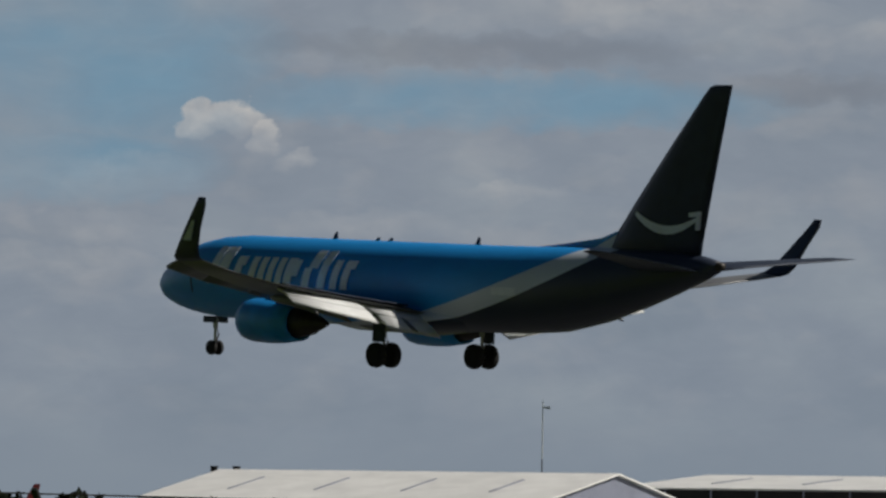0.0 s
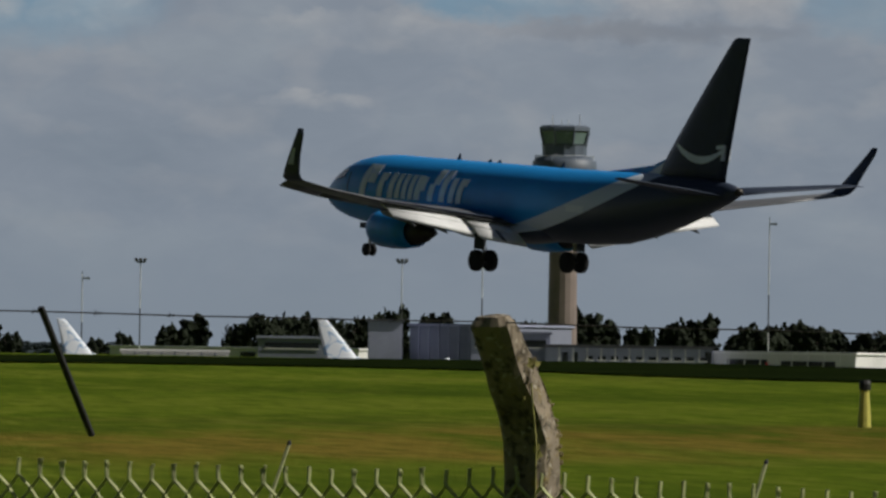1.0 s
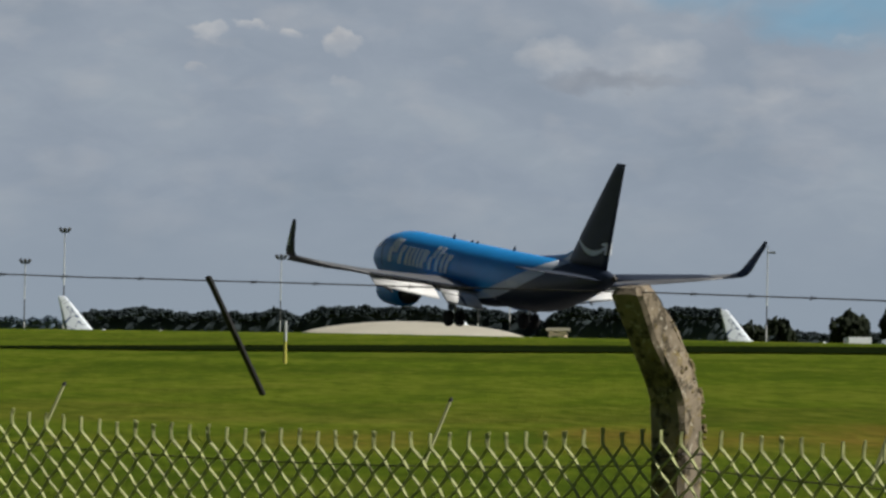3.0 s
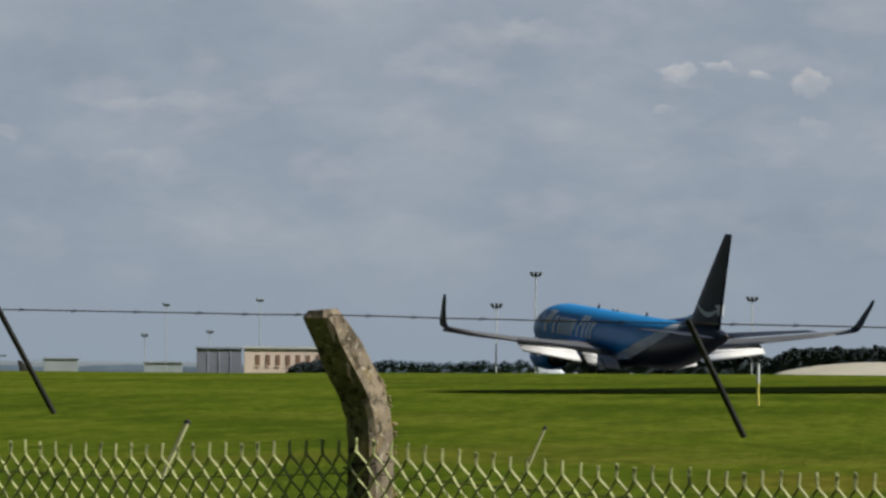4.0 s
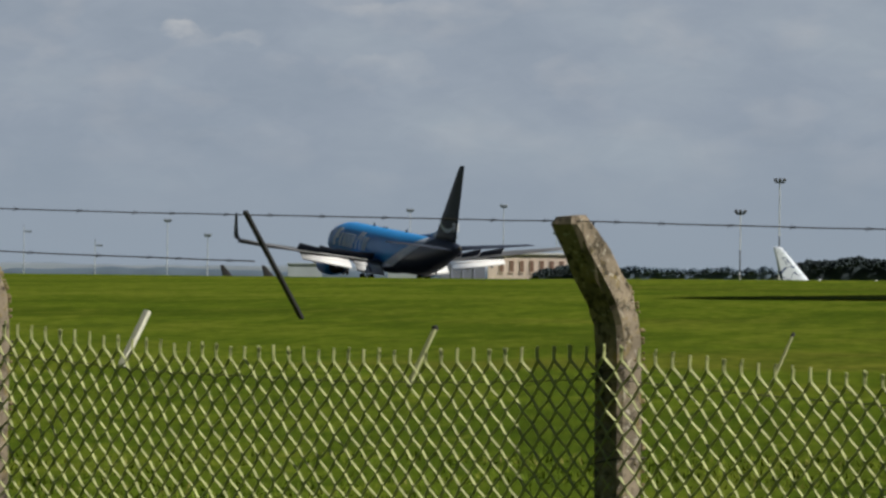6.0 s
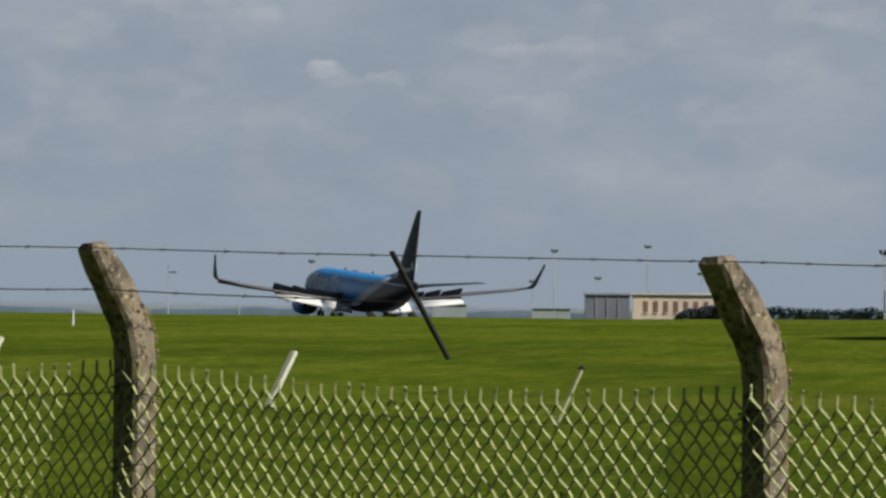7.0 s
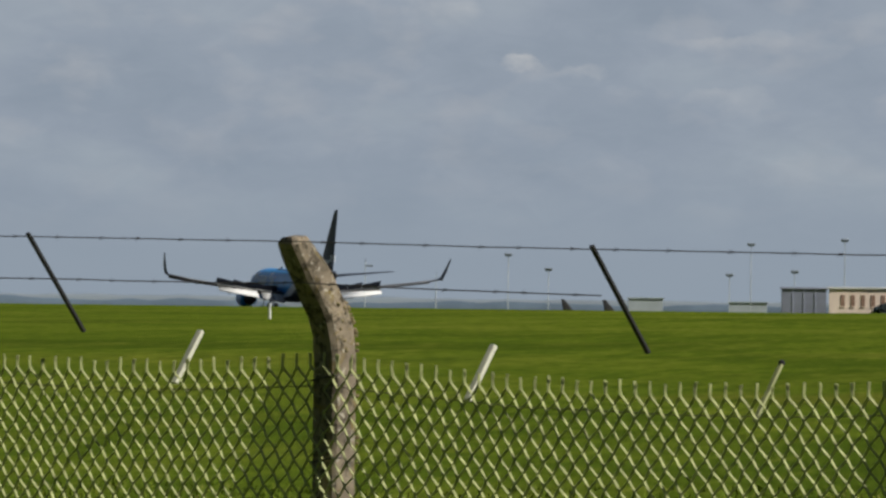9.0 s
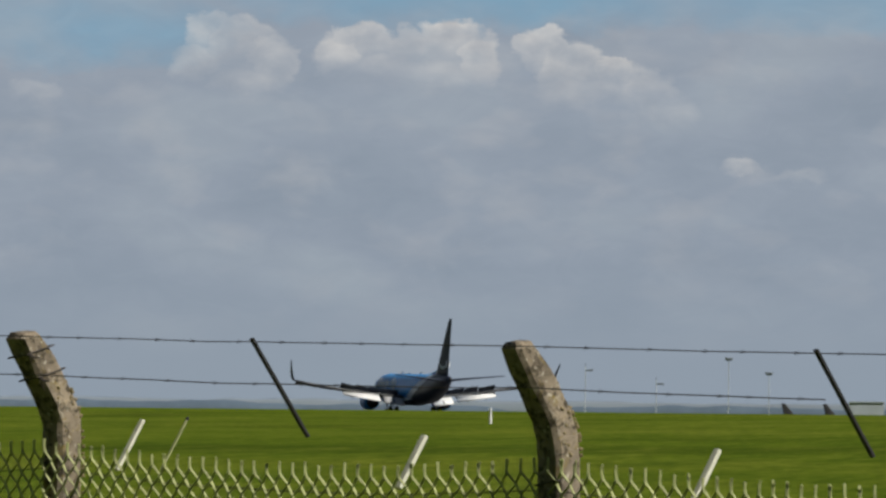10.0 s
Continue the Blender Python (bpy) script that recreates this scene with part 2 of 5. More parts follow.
def sky_material():
    """Cloud deck of a fair afternoon, in degrees of bearing and height."""
    n = Net("cloudy_sky")
    t = n.t
    uv = n.co.outputs["UV"]
    sep = n.node("ShaderNodeSeparateXYZ")
    n.link(uv, sep.inputs[0])
    u, v = sep.outputs[0], sep.outputs[1]

    def field(su, sv, scale, detail, rough, distort, seed):
        mp = n.node("ShaderNodeMapping")
        mp.inputs["Scale"].default_value = (su, sv, 1)
        mp.inputs["Location"].default_value = (seed, seed * 0.7, seed * 0.3)
        n.link(uv, mp.inputs["Vector"])
        return n.noise(mp.outputs[0], scale, detail, rough, distort)

    billow = field(0.6, 1.25, 1.0, 6, 0.45, 0.0, 3.1)
    lump = field(1.6, 3.0, 1.0, 5, 0.45, 0.1, 8.4)
    wisp = field(3.2, 4.6, 1.0, 5, 0.5, 0.2, 1.7)
    wob_u = n.math("MULTIPLY_ADD", field(2.8, 4.2, 1.0, 6, 0.55, 0.0, 5.5), 0.46, -0.23)
    wob_v = n.math("MULTIPLY_ADD", field(2.8, 4.2, 1.0, 6, 0.55, 0.0, 9.5), 0.36, -0.18)
    uu, vv = n.math("ADD", u, wob_u), n.math("ADD", v, wob_v)

    def puff(b, e, rb, re, soft=0.7, lit_top=False):
        """A cloud heap about a bearing and height: 1 inside, 0 outside."""
        p = n.math("POWER", n.math("ABSOLUTE", n.math("DIVIDE", n.math("SUBTRACT", uu, b), rb)), 2.0)
        q = n.math("POWER", n.math("ABSOLUTE", n.math("DIVIDE", n.math("SUBTRACT", vv, e), re)), 2.0)
        d = n.math("SUBTRACT", 1.0, n.math("ADD", p, q))
        c = n.node("ShaderNodeClamp")
        n.link(n.math("DIVIDE", d, soft), c.inputs[0])
        if not lit_top:
            return c.outputs[0]
        g = n.node("ShaderNodeClamp")
        n.link(n.math("MULTIPLY_ADD", n.math("DIVIDE", n.math("SUBTRACT", vv, e), re), 0.55, 0.60), g.inputs[0])
        return n.math("MULTIPLY", c.outputs[0], g.outputs[0])

    def union(items):
        out = items[0]
        for i in items[1:]:
            out = n.math("MAXIMUM", out, i)
        return out

    blue_gap = union([puff(b, e, rb, re, 1.0) for b, e, rb, re in GAPS])
    bright = union([n.math("MULTIPLY", puff(b, e, rb, re, s, True), k) for b, e, rb, re, s, k in PUFFS])
    height = n.math("DIVIDE", v, 4.0)
    base = n.ramp(height, [(0.0, (0.275, 0.330, 0.396)), (0.35, (0.298, 0.347, 0.412)), (0.8, (0.308, 0.355, 0.418))])
    shade = n.ramp(billow, [(0.30, (0.87, 0.895, 0.92)), (0.5, (0.965, 0.97, 0.985)), (0.70, (1.10, 1.09, 1.06))])
    col = n.mix(n.ramp(height, [(0.05, (0, 0, 0)), (0.3, (1, 1, 1))]), base, n.mix(1.0, base, shade, "MULTIPLY"))
    lit = n.ramp(lump, [(0.50, (0, 0, 0)), (0.74, (0.34, 0.34, 0.34))])
    col = n.mix(n.math("MULTIPLY", lit, n.ramp(height, [(0.1, (0, 0, 0)), (0.45, (1, 1, 1))])), col, (0.46, 0.47, 0.49))
    col = n.mix(n.math("MULTIPLY", blue_gap, n.ramp(billow, [(0.42, (1, 1, 1)), (0.72, (0.35, 0.35, 0.35))])), col, (0.205, 0.36, 0.49))
    mottle = n.ramp(field(1.9, 4.2, 1.0, 6, 0.62, 0.9, 6.3), [(0.30, (0.965, 0.97, 0.975)), (0.5, (1, 1, 1)), (0.72, (1.05, 1.045, 1.035))])
    col = n.mix(n.ramp(height, [(0.08, (0, 0, 0)), (0.3, (1, 1, 1))]), col, n.mix(1.0, col, mottle, "MULTIPLY"))
    col = n.mix(n.math("MULTIPLY", union([puff(b, e, rb, re, 1.2) for b, e, rb, re in UNDERSIDES]), 0.6), col, (0.225, 0.245, 0.285))
    top = n.ramp(wisp, [(0.30, (0.46, 0.465, 0.48)), (0.65, (0.69, 0.675, 0.65))])
    col = n.mix(n.math("MULTIPLY", bright, n.ramp(lump, [(0.32, (0.35, 0.35, 0.35)), (0.6, (1, 1, 1))])), col, top)
    em = n.node("ShaderNodeEmission", Strength=1.0)
    n.link(col, em.inputs[0])
    n.link(em.outputs[0], t.nodes["Material Output"].inputs[0])
    return n.m


# bearing, height and half-widths in degrees: openings of clear sky, and sunlit heaps with softness and strength
GAPS = [(36.2, 3.95, 1.7, 0.95), (39.6, 3.62, 2.7, 0.30), (35.9, 3.05, 1.5, 0.40), (28.2, 2.95, 1.3, 0.45), (26.9, 2.75, 1.1, 0.32), (25.6, 3.10, 0.9, 0.40),
        (9.6, 3.20, 1.5, 0.42), (13.0, 3.55, 2.8, 0.42), (16.3, 3.5, 2.4, 0.38), (32.2, 3.0, 1.0, 0.2)]
UNDERSIDES = [(39.4, 4.05, 2.3, 0.17), (42.4, 3.75, 1.2, 0.16), (33.4, 2.78, 1.5, 0.12), (24.9, 2.16, 0.8, 0.10)]
PUFFS = [(37.03, 3.42, 0.22, 0.17, 0.35, 0.95), (37.36, 3.43, 0.32, 0.20, 0.35, 1.0), (37.60, 3.30, 0.16, 0.16, 0.4, 0.9), (37.85, 3.10, 0.25, 0.10, 0.8, 0.55), (39.7, 2.85, 0.55, 0.10, 1.0, 0.45),
         (40.6, 4.35, 2.2, 0.26, 1.2, 0.50), (41.0, 4.45, 0.5, 0.16, 0.8, 0.6), (42.5, 4.15, 0.9, 0.20, 1.0, 0.35), (36.3, 2.95, 0.9, 0.20, 1.1, 0.40), (38.6, 2.55, 1.0, 0.14, 1.2, 0.30),
         (32.6, 3.15, 0.8, 0.24, 0.7, 0.8), (33.5, 3.08, 0.8, 0.24, 0.7, 0.85), (34.3, 3.0, 0.5, 0.16, 0.8, 0.7), (36.0, 2.45, 0.9, 0.20, 1.2, 0.35), (31.4, 2.75, 1.2, 0.22, 1.2, 0.45),
         (35.9, 2.2, 0.9, 0.18, 1.2, 0.35), (21.45, 2.52, 0.20, 0.10, 0.5, 0.75), (21.85, 2.58, 0.16, 0.05, 0.6, 0.8), (22.18, 2.52, 0.14, 0.06, 0.6, 0.65), (22.62, 2.48, 0.19, 0.12, 0.5, 0.85), (21.35, 2.24, 0.10, 0.05, 0.7, 0.7),
         (22.65, 2.08, 0.14, 0.08, 0.8, 0.4), (24.5, 2.34, 0.5, 0.18, 0.8, 0.55), (25.1, 2.38, 0.6, 0.22, 0.8, 0.6), (24.95, 2.82, 0.35, 0.12, 0.9, 0.45), (20.1, 2.84, 0.7, 0.14, 1.1, 0.35), (26.2, 1.95, 0.9, 0.22, 1.2, 0.35),
         (27.7, 2.92, 0.5, 0.18, 0.8, 0.6), (28.7, 2.85, 0.6, 0.22, 0.9, 0.55), (26.9, 2.55, 0.2, 0.05, 0.8, 0.5), (30.55, 2.80, 0.45, 0.15, 0.9, 0.5), (30.6, 2.15, 0.5, 0.09, 1.0, 0.45),
         (10.68, 3.14, 0.27, 0.22, 0.35, 1.0), (10.98, 3.06, 0.34, 0.25, 0.35, 1.0), (11.24, 2.92, 0.22, 0.22, 0.4, 0.9), (10.62, 2.90, 0.30, 0.20, 0.6, 0.7), (11.05, 2.72, 0.35, 0.16, 0.8, 0.5),
         (11.76, 2.98, 0.24, 0.19, 0.4, 0.85), (12.02, 3.09, 0.27, 0.19, 0.35, 0.95), (12.38, 3.06, 0.24, 0.17, 0.4, 0.85), (12.70, 3.11, 0.28, 0.22, 0.35, 1.0), (12.98, 2.94, 0.20, 0.24, 0.4, 0.85), (12.4, 2.80, 0.75, 0.20, 0.9, 0.5),
         (13.50, 3.04, 0.23, 0.18, 0.35, 0.95), (13.76, 2.92, 0.30, 0.22, 0.4, 0.85), (14.10, 2.87, 0.24, 0.13, 0.4, 0.85), (14.36, 2.68, 0.32, 0.24, 0.7, 0.7), (14.60, 2.50, 0.24, 0.18, 1.0, 0.5), (13.9, 2.68, 0.5, 0.18, 0.9, 0.45),
         (16.78, 3.28, 0.16, 0.10, 0.8, 0.85), (16.95, 3.22, 0.2, 0.06, 0.9, 0.6), (15.25, 2.04, 0.24, 0.07, 0.8, 0.5), (15.7, 1.98, 0.25, 0.07, 0.8, 0.35), (17.05, 2.24, 0.6, 0.10, 1.0, 0.35), (17.0, 1.75, 0.45, 0.12, 1.0, 0.3), (19.4, 2.5, 0.7, 0.14, 1.2, 0.3), (9.2, 2.62, 0.3, 0.13, 0.9, 0.4)]


# ---- building helpers
def mesh_of(name, bm, material, smooth=False):
    me = bpy.data.meshes.new(name)
    bmesh.ops.recalc_face_normals(bm, faces=bm.faces)
    bm.to_mesh(me)
    bm.free()
    for mt in material if isinstance(material, (list, tuple)) else [material]:
        me.materials.append(mt)
    if smooth:
        for p in me.polygons:
            p.use_smooth = True
    return me


def thing(name, bm, material, label, category, group="", kind="", smooth=False):
    return tagged(new(name, mesh_of(name, bm, material, smooth)), label, category, group, kind)


def holder(name, label, category, group="", kind=""):
    return tagged(new(name), label, category, group, kind)


def part(name, bm, material, parent, label="", smooth=False):
    ob = new(name, mesh_of(name, bm, material, smooth))
    ob.parent = parent
    if label:
        ob["label"] = label
    return ob


def box(bm, lo, hi, m=None, bevel=0.0):
    c = [(a + b) / 2 for a, b in zip(lo, hi)]
    d = [abs(b - a) for a, b in zip(lo, hi)]
    r = bmesh.ops.create_cube(bm, size=1, matrix=Matrix.LocRotScale(c, None, d))
    vs = r["verts"]
    if bevel:
        es = {e for v in vs for e in v.link_edges}
        vs = bmesh.ops.bevel(bm, geom=list(es), offset=bevel, segments=2, affect="EDGES")["verts"]
        vs = list({v for v in vs})
    if m is not None:
        bmesh.ops.transform(bm, matrix=m, verts=[v for v in bm.verts if v in set(vs)])
    return vs


def tube(bm, pts, radii, n=8, cap=True):
    """A round bar through points, with a radius at each."""
    pts = [Vector(p) for p in pts]
    if isinstance(radii, (int, float)):
        radii = [radii] * len(pts)
    rings = []
    for i, p in enumerate(pts):
        d = (pts[min(i + 1, len(pts) - 1)] - pts[max(i - 1, 0)]).normalized()
        a = d.orthogonal().normalized() if abs(d.z) > 0.95 else d.cross(Vector((0, 0, 1))).normalized()
        b = d.cross(a)
        rings.append([bm.verts.new(p + radii[i] * (a * math.cos(2 * math.pi * k / n) + b * math.sin(2 * math.pi * k / n))) for k in range(n)])
    for q, w in zip(rings, rings[1:]):
        for k in range(n):
            bm.faces.new((q[k], q[(k + 1) % n], w[(k + 1) % n], w[k]))
    if cap:
        bm.faces.new(rings[0])
        bm.faces.new(rings[-1][::-1])


def loft(bm, rings, cap=True):
    """Skin over closed rings of points, all of one length."""
    vs = [[bm.verts.new(p) for p in r] for r in rings]
    n = len(vs[0])
    for a, b in zip(vs, vs[1:]):
        for k in range(n):
            bm.faces.new((a[k], a[(k + 1) % n], b[(k + 1) % n], b[k]))
    if cap:
        bm.faces.new(vs[0])
        bm.faces.new(vs[-1][::-1])


def smoothstep(a, b, x):
    t = np.clip((x - a) / (b - a), 0, 1)
    return t * t * (3 - 2 * t)


# ---- ground
FN, FU, FH = polar(61, 1), polar(-29, 1), 17.05


def fence_base(s):
    return -0.90 + 0.0137 * (s - 9.07)


def ground_z(x, y):
    """The field climbs from the fence to a low crest, dips to the runway and falls away to the apron."""
    x, y = np.asarray(x, float), np.asarray(y, float)
    crest = np.interp(y, [100, 160, 178, 214, 297, 340, 380, 600, 900], [0.6, 0.75, 0.88, 0.93, 1.0, 0.93, 0.80, 0.70, 0.60])
    near = -0.906 + (crest + 0.906) * np.clip((x - 0) / 121.0, 0.05, 1)
    z = near * (1 - smoothstep(121, 163, x)) - 6.0 * smoothstep(215, 420, x)
    d = x * FN[0] + y * FN[1] - FH
    s = x * FU[0] + y * FU[1]
    low = np.clip(fence_base(s), -1.1, -0.6)
    k = 1 - smoothstep(6, 50, d)
    return z * (1 - k) + low * k


def build_ground():
    def spaced(edges):
        out = [edges[0][0]]
        for a, b, st in edges:
            out += list(np.linspace(a, b, max(2, int(round((b - a) / st)) + 1))[1:])
        return np.array(out)
    xs = spaced([(-4600, -400, 600), (-400, -20, 40), (-20, 170, 2.5), (170, 430, 10), (430, 4600, 400)])
    ys = spaced([(-4600, -400, 600), (-400, -10, 40), (-10, 120, 2.5), (120, 460, 8), (460, 1500, 40), (1500, 4600, 400)])
    X, Y = np.meshgrid(xs, ys)
    Z = ground_z(X, Y)
    nx, ny = len(xs), len(ys)
    co = np.stack([X, Y, Z], -1).reshape(-1, 3)
    i = np.arange(nx * ny).reshape(ny, nx)
    f = np.stack([i[:-1, :-1], i[:-1, 1:], i[1:, 1:], i[1:, :-1]], -1).reshape(-1, 4)
    me = bpy.data.meshes.new("ground")
    me.from_pydata(co.tolist(), [], f.tolist())
    me.materials.append(M_GRASS)
    for p in me.polygons:
        p.use_smooth = True
    tagged(new("ground", me), "mown green airfield grass with drier patches and mottling stretched along the view", "grass field", kind="structure")


def ribbon(name, centre, half, lift, material, label, category, steps=60):
    """A flat strip that lies on the ground along a line of places; half is its half-width at each."""
    c = np.array(centre, float)
    q = np.linspace(0, len(c) - 1, steps)
    x, y = np.interp(q, range(len(c)), c[:, 0]), np.interp(q, range(len(c)), c[:, 1])
    w = np.interp(q, range(len(c)), half)
    dx, dy = np.gradient(x), np.gradient(y)
    ln = np.hypot(dx, dy)
    px, py = dy / ln, -dx / ln
    bm = bmesh.new()
    rows = []
    for i in range(steps):
        row = []
        for k in np.linspace(-1, 1, 13):
            jit = w[i] * (k + (0.18 * noise.noise((x[i] * 0.05, y[i] * 0.05, k)) if abs(k) > 0.9 else 0))
            a, b = x[i] + px[i] * jit, y[i] + py[i] * jit
            row.append(bm.verts.new((a, b, float(ground_z(a, b)) + lift)))
        rows.append(row)
    for r1, r2 in zip(rows, rows[1:]):
        for k in range(len(r1) - 1):
            bm.faces.new((r1[k], r1[k + 1], r2[k + 1], r2[k]))
    return thing(name, bm, material, label, category, kind="structure", smooth=True)


build_ground()
ribbon("runway", [(190, -300), (190, 300), (188, 900), (185, 2200)], [23, 23, 23, 23], 0.06, M_TARMAC, "long grey asphalt runway beyond the grass crest", "runway", 90)
# Strip of painted cloud shade laid over the mown field.
ribbon("cloud_shade_strip", [(104, 60), (108, 100), (111, 139), (113, 165), (112, 193), (105, 209), (93, 213), (86, 215.5), (81, 218.5), (77.5, 221)],
       [7, 7, 7, 7, 8, 12, 14, 11, 6, 0.6], 0.05, M_CLOUD_SHADE, "dark strip of painted cloud shade crossing the mown field", "turf strip", 120)

# Hidden behind the crest; added to bounce neutral light onto building walls.
ribbon("apron", [polar(25.5, 1010), polar(32, 1010), polar(38, 930), polar(47, 930)], [110, 120, 130, 130], 0.02, M_APRON, "broad pale concrete apron, unseen, added for grey bounce light on the buildings", "apron", 60)


# ---- sky and far land
def build_sky():
    r, me = 4550.0, bpy.data.meshes.new("backdrop_sky")
    bs, es = np.linspace(-30, 80, 56), np.linspace(-2.0, 16, 19)
    co, fs, uv = [], [], []
    for e in es:
        for b in bs:
            x, y = polar(b, r)
            co.append((x, y, EYE + r * math.tan(radians(e))))
            uv.append((b, e))
    nb = len(bs)
    for j in range(len(es) - 1):
        for i in range(nb - 1):
            fs.append((j * nb + i, j * nb + i + 1, (j + 1) * nb + i + 1, (j + 1) * nb + i))
    me.from_pydata(co, [], fs)
    lay = me.uv_layers.new(name="sky")
    for lp in me.loops:
        lay.data[lp.index].uv = uv[lp.vertex_index]
    me.materials.append(sky_material())
    tagged(new("backdrop_sky", me), "pale grey-blue sky with broken white cloud", "sky", kind="structure")


build_sky()


def far_ridge(name, b0, b1, r, top, vary, seed, material, label, thick=120.0):
    bm = bmesh.new()
    bs = np.linspace(b0, b1, int((b1 - b0) * 14))
    rings = []
    for b in bs:
        fade = min(1, (b - b0) / 0.6, (b1 - b) / 0.6)
        h = EYE + r * math.tan(radians(top + vary * (noise.noise((b * 0.9, seed, 0)) + 0.5 * noise.noise((b * 4.0, seed, 3)))))
        h = -8 + (h + 8) * max(0.0, fade) ** 0.6
        p, q = polar(b, r), polar(b, r + thick)
        rings.append([(p[0], p[1], -9), (p[0], p[1], h * 0.7), (p[0] * 1.004, p[1] * 1.004, h), (q[0], q[1], h * 0.8), (q[0], q[1], -9)])
    loft(bm, rings)
    return thing(name, bm, material, label, "hills", kind="structure", smooth=True)


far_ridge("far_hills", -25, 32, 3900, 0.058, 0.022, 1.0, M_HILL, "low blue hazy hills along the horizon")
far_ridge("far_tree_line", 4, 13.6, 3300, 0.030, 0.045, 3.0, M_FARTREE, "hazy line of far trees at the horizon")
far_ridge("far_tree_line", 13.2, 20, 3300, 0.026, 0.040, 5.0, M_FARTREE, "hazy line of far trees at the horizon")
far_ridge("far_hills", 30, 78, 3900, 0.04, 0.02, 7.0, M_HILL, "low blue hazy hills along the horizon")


# ---- airliner: x forward, y to port, z up, on the ground under its main wheels; stations count aft from the nose
HULL = [(0.0, 2.86, 0.06, 0.06), (0.25, 2.88, 0.40, 0.42), (0.8, 2.93, 0.79, 0.80), (1.6, 3.03, 1.15, 1.15), (2.6, 3.16, 1.48, 1.45),
        (3.6, 3.26, 1.70, 1.65), (5.0, 3.33, 1.87, 1.82), (6.5, 3.37, 1.93, 1.88), (24.0, 3.37, 1.93, 1.88), (26.0, 3.40, 1.92, 1.85),
        (28.5, 3.51, 1.86, 1.72), (31.0, 3.77, 1.63, 1.45), (33.5, 4.13, 1.28, 1.10), (35.5, 4.43, 0.92, 0.78), (37.2, 4.66, 0.54, 0.48), (38.1, 4.76, 0.27, 0.26)]
NOSE = 19.6


def hull_at(st):
    s = [h[0] for h in HULL]
    return tuple(float(np.interp(st, s, [h[i] for h in HULL])) for i in (1, 2, 3))


def hull_side(st, z, out=0.02):
    """The port skin at a station and height."""
    zc, hh, hw = hull_at(st)
    return hw * math.sqrt(max(0.0, 1 - min(1, abs((z - zc) / hh)) ** 2)) + out


def aerofoil(le, chord, y, z, thick, twist=0.0, n=7):
    """A closed wing section in the plane of constant y; le is the station of its leading edge."""
    up, lo = [], []
    for i in range(n + 1):
        c = (i / n) ** 1.6
        t = thick * 2.6 * (0.2969 * math.sqrt(c) - 0.126 * c - 0.3516 * c * c + 0.2843 * c ** 3 - 0.1015 * c ** 4) / 0.26
        up.append((NOSE - le - c * chord, y, z + t * 0.62 - c * twist))
        lo.append((NOSE - le - c * chord, y, z - t * 0.38 - c * twist))
    return up + lo[-2:0:-1]


def flip(pts, side):
    return [(p[0], p[1] * side, p[2]) for p in pts]


def wheel_mesh(r, w):
    bm = bmesh.new()
    prof = [(-0.5, 0.55), (-0.5, 0.86), (-0.38, 0.97), (-0.15, 1.0), (0.15, 1.0), (0.38, 0.97), (0.5, 0.86), (0.5, 0.55)]
    loft(bm, [[(r * k * math.cos(a), w * d, r * k * math.sin(a)) for a in np.linspace(0, 2 * math.pi, 25)[:-1]] for d, k in prof])
    return bm


def rim_mesh(r, w):
    bm = bmesh.new()
    prof = [(-0.42, 0.12), (-0.40, 0.3), (-0.47, 0.5), (-0.44, 0.56), (0.44, 0.56), (0.47, 0.5), (0.40, 0.3), (0.42, 0.12)]
    loft(bm, [[(r * k * math.cos(a), w * d, r * k * math.sin(a)) for a in np.linspace(0, 2 * math.pi, 17)[:-1]] for d, k in prof])
    return bm


def skin_patch(st0, st1, z0, z1, slant=0.0, nx=3, nz=5, side=1, out=0.03):
    """A thin slab of paint on the hull, slanted by a number of metres from foot to head."""
    bm = bmesh.new()
    g = []
    for j in range(nz + 1):
        z = z0 + (z1 - z0) * j / nz
        row = []
        for i in range(nx + 1):
            st = st0 + (st1 - st0) * i / nx + slant * j / nz
            row.append(bm.verts.new((NOSE - st, side * hull_side(st, z, out), z)))
        g.append(row)
    for a, b in zip(g, g[1:]):
        for k in range(nx):
            bm.faces.new((a[k], a[k + 1], b[k + 1], b[k]))
    r = bmesh.ops.extrude_face_region(bm, geom=list(bm.faces))
    for v in [e for e in r["geom"] if isinstance(e, bmesh.types.BMVert)]:
        v.co.y += 0.02 * side
    return bm


SPOILERS = []


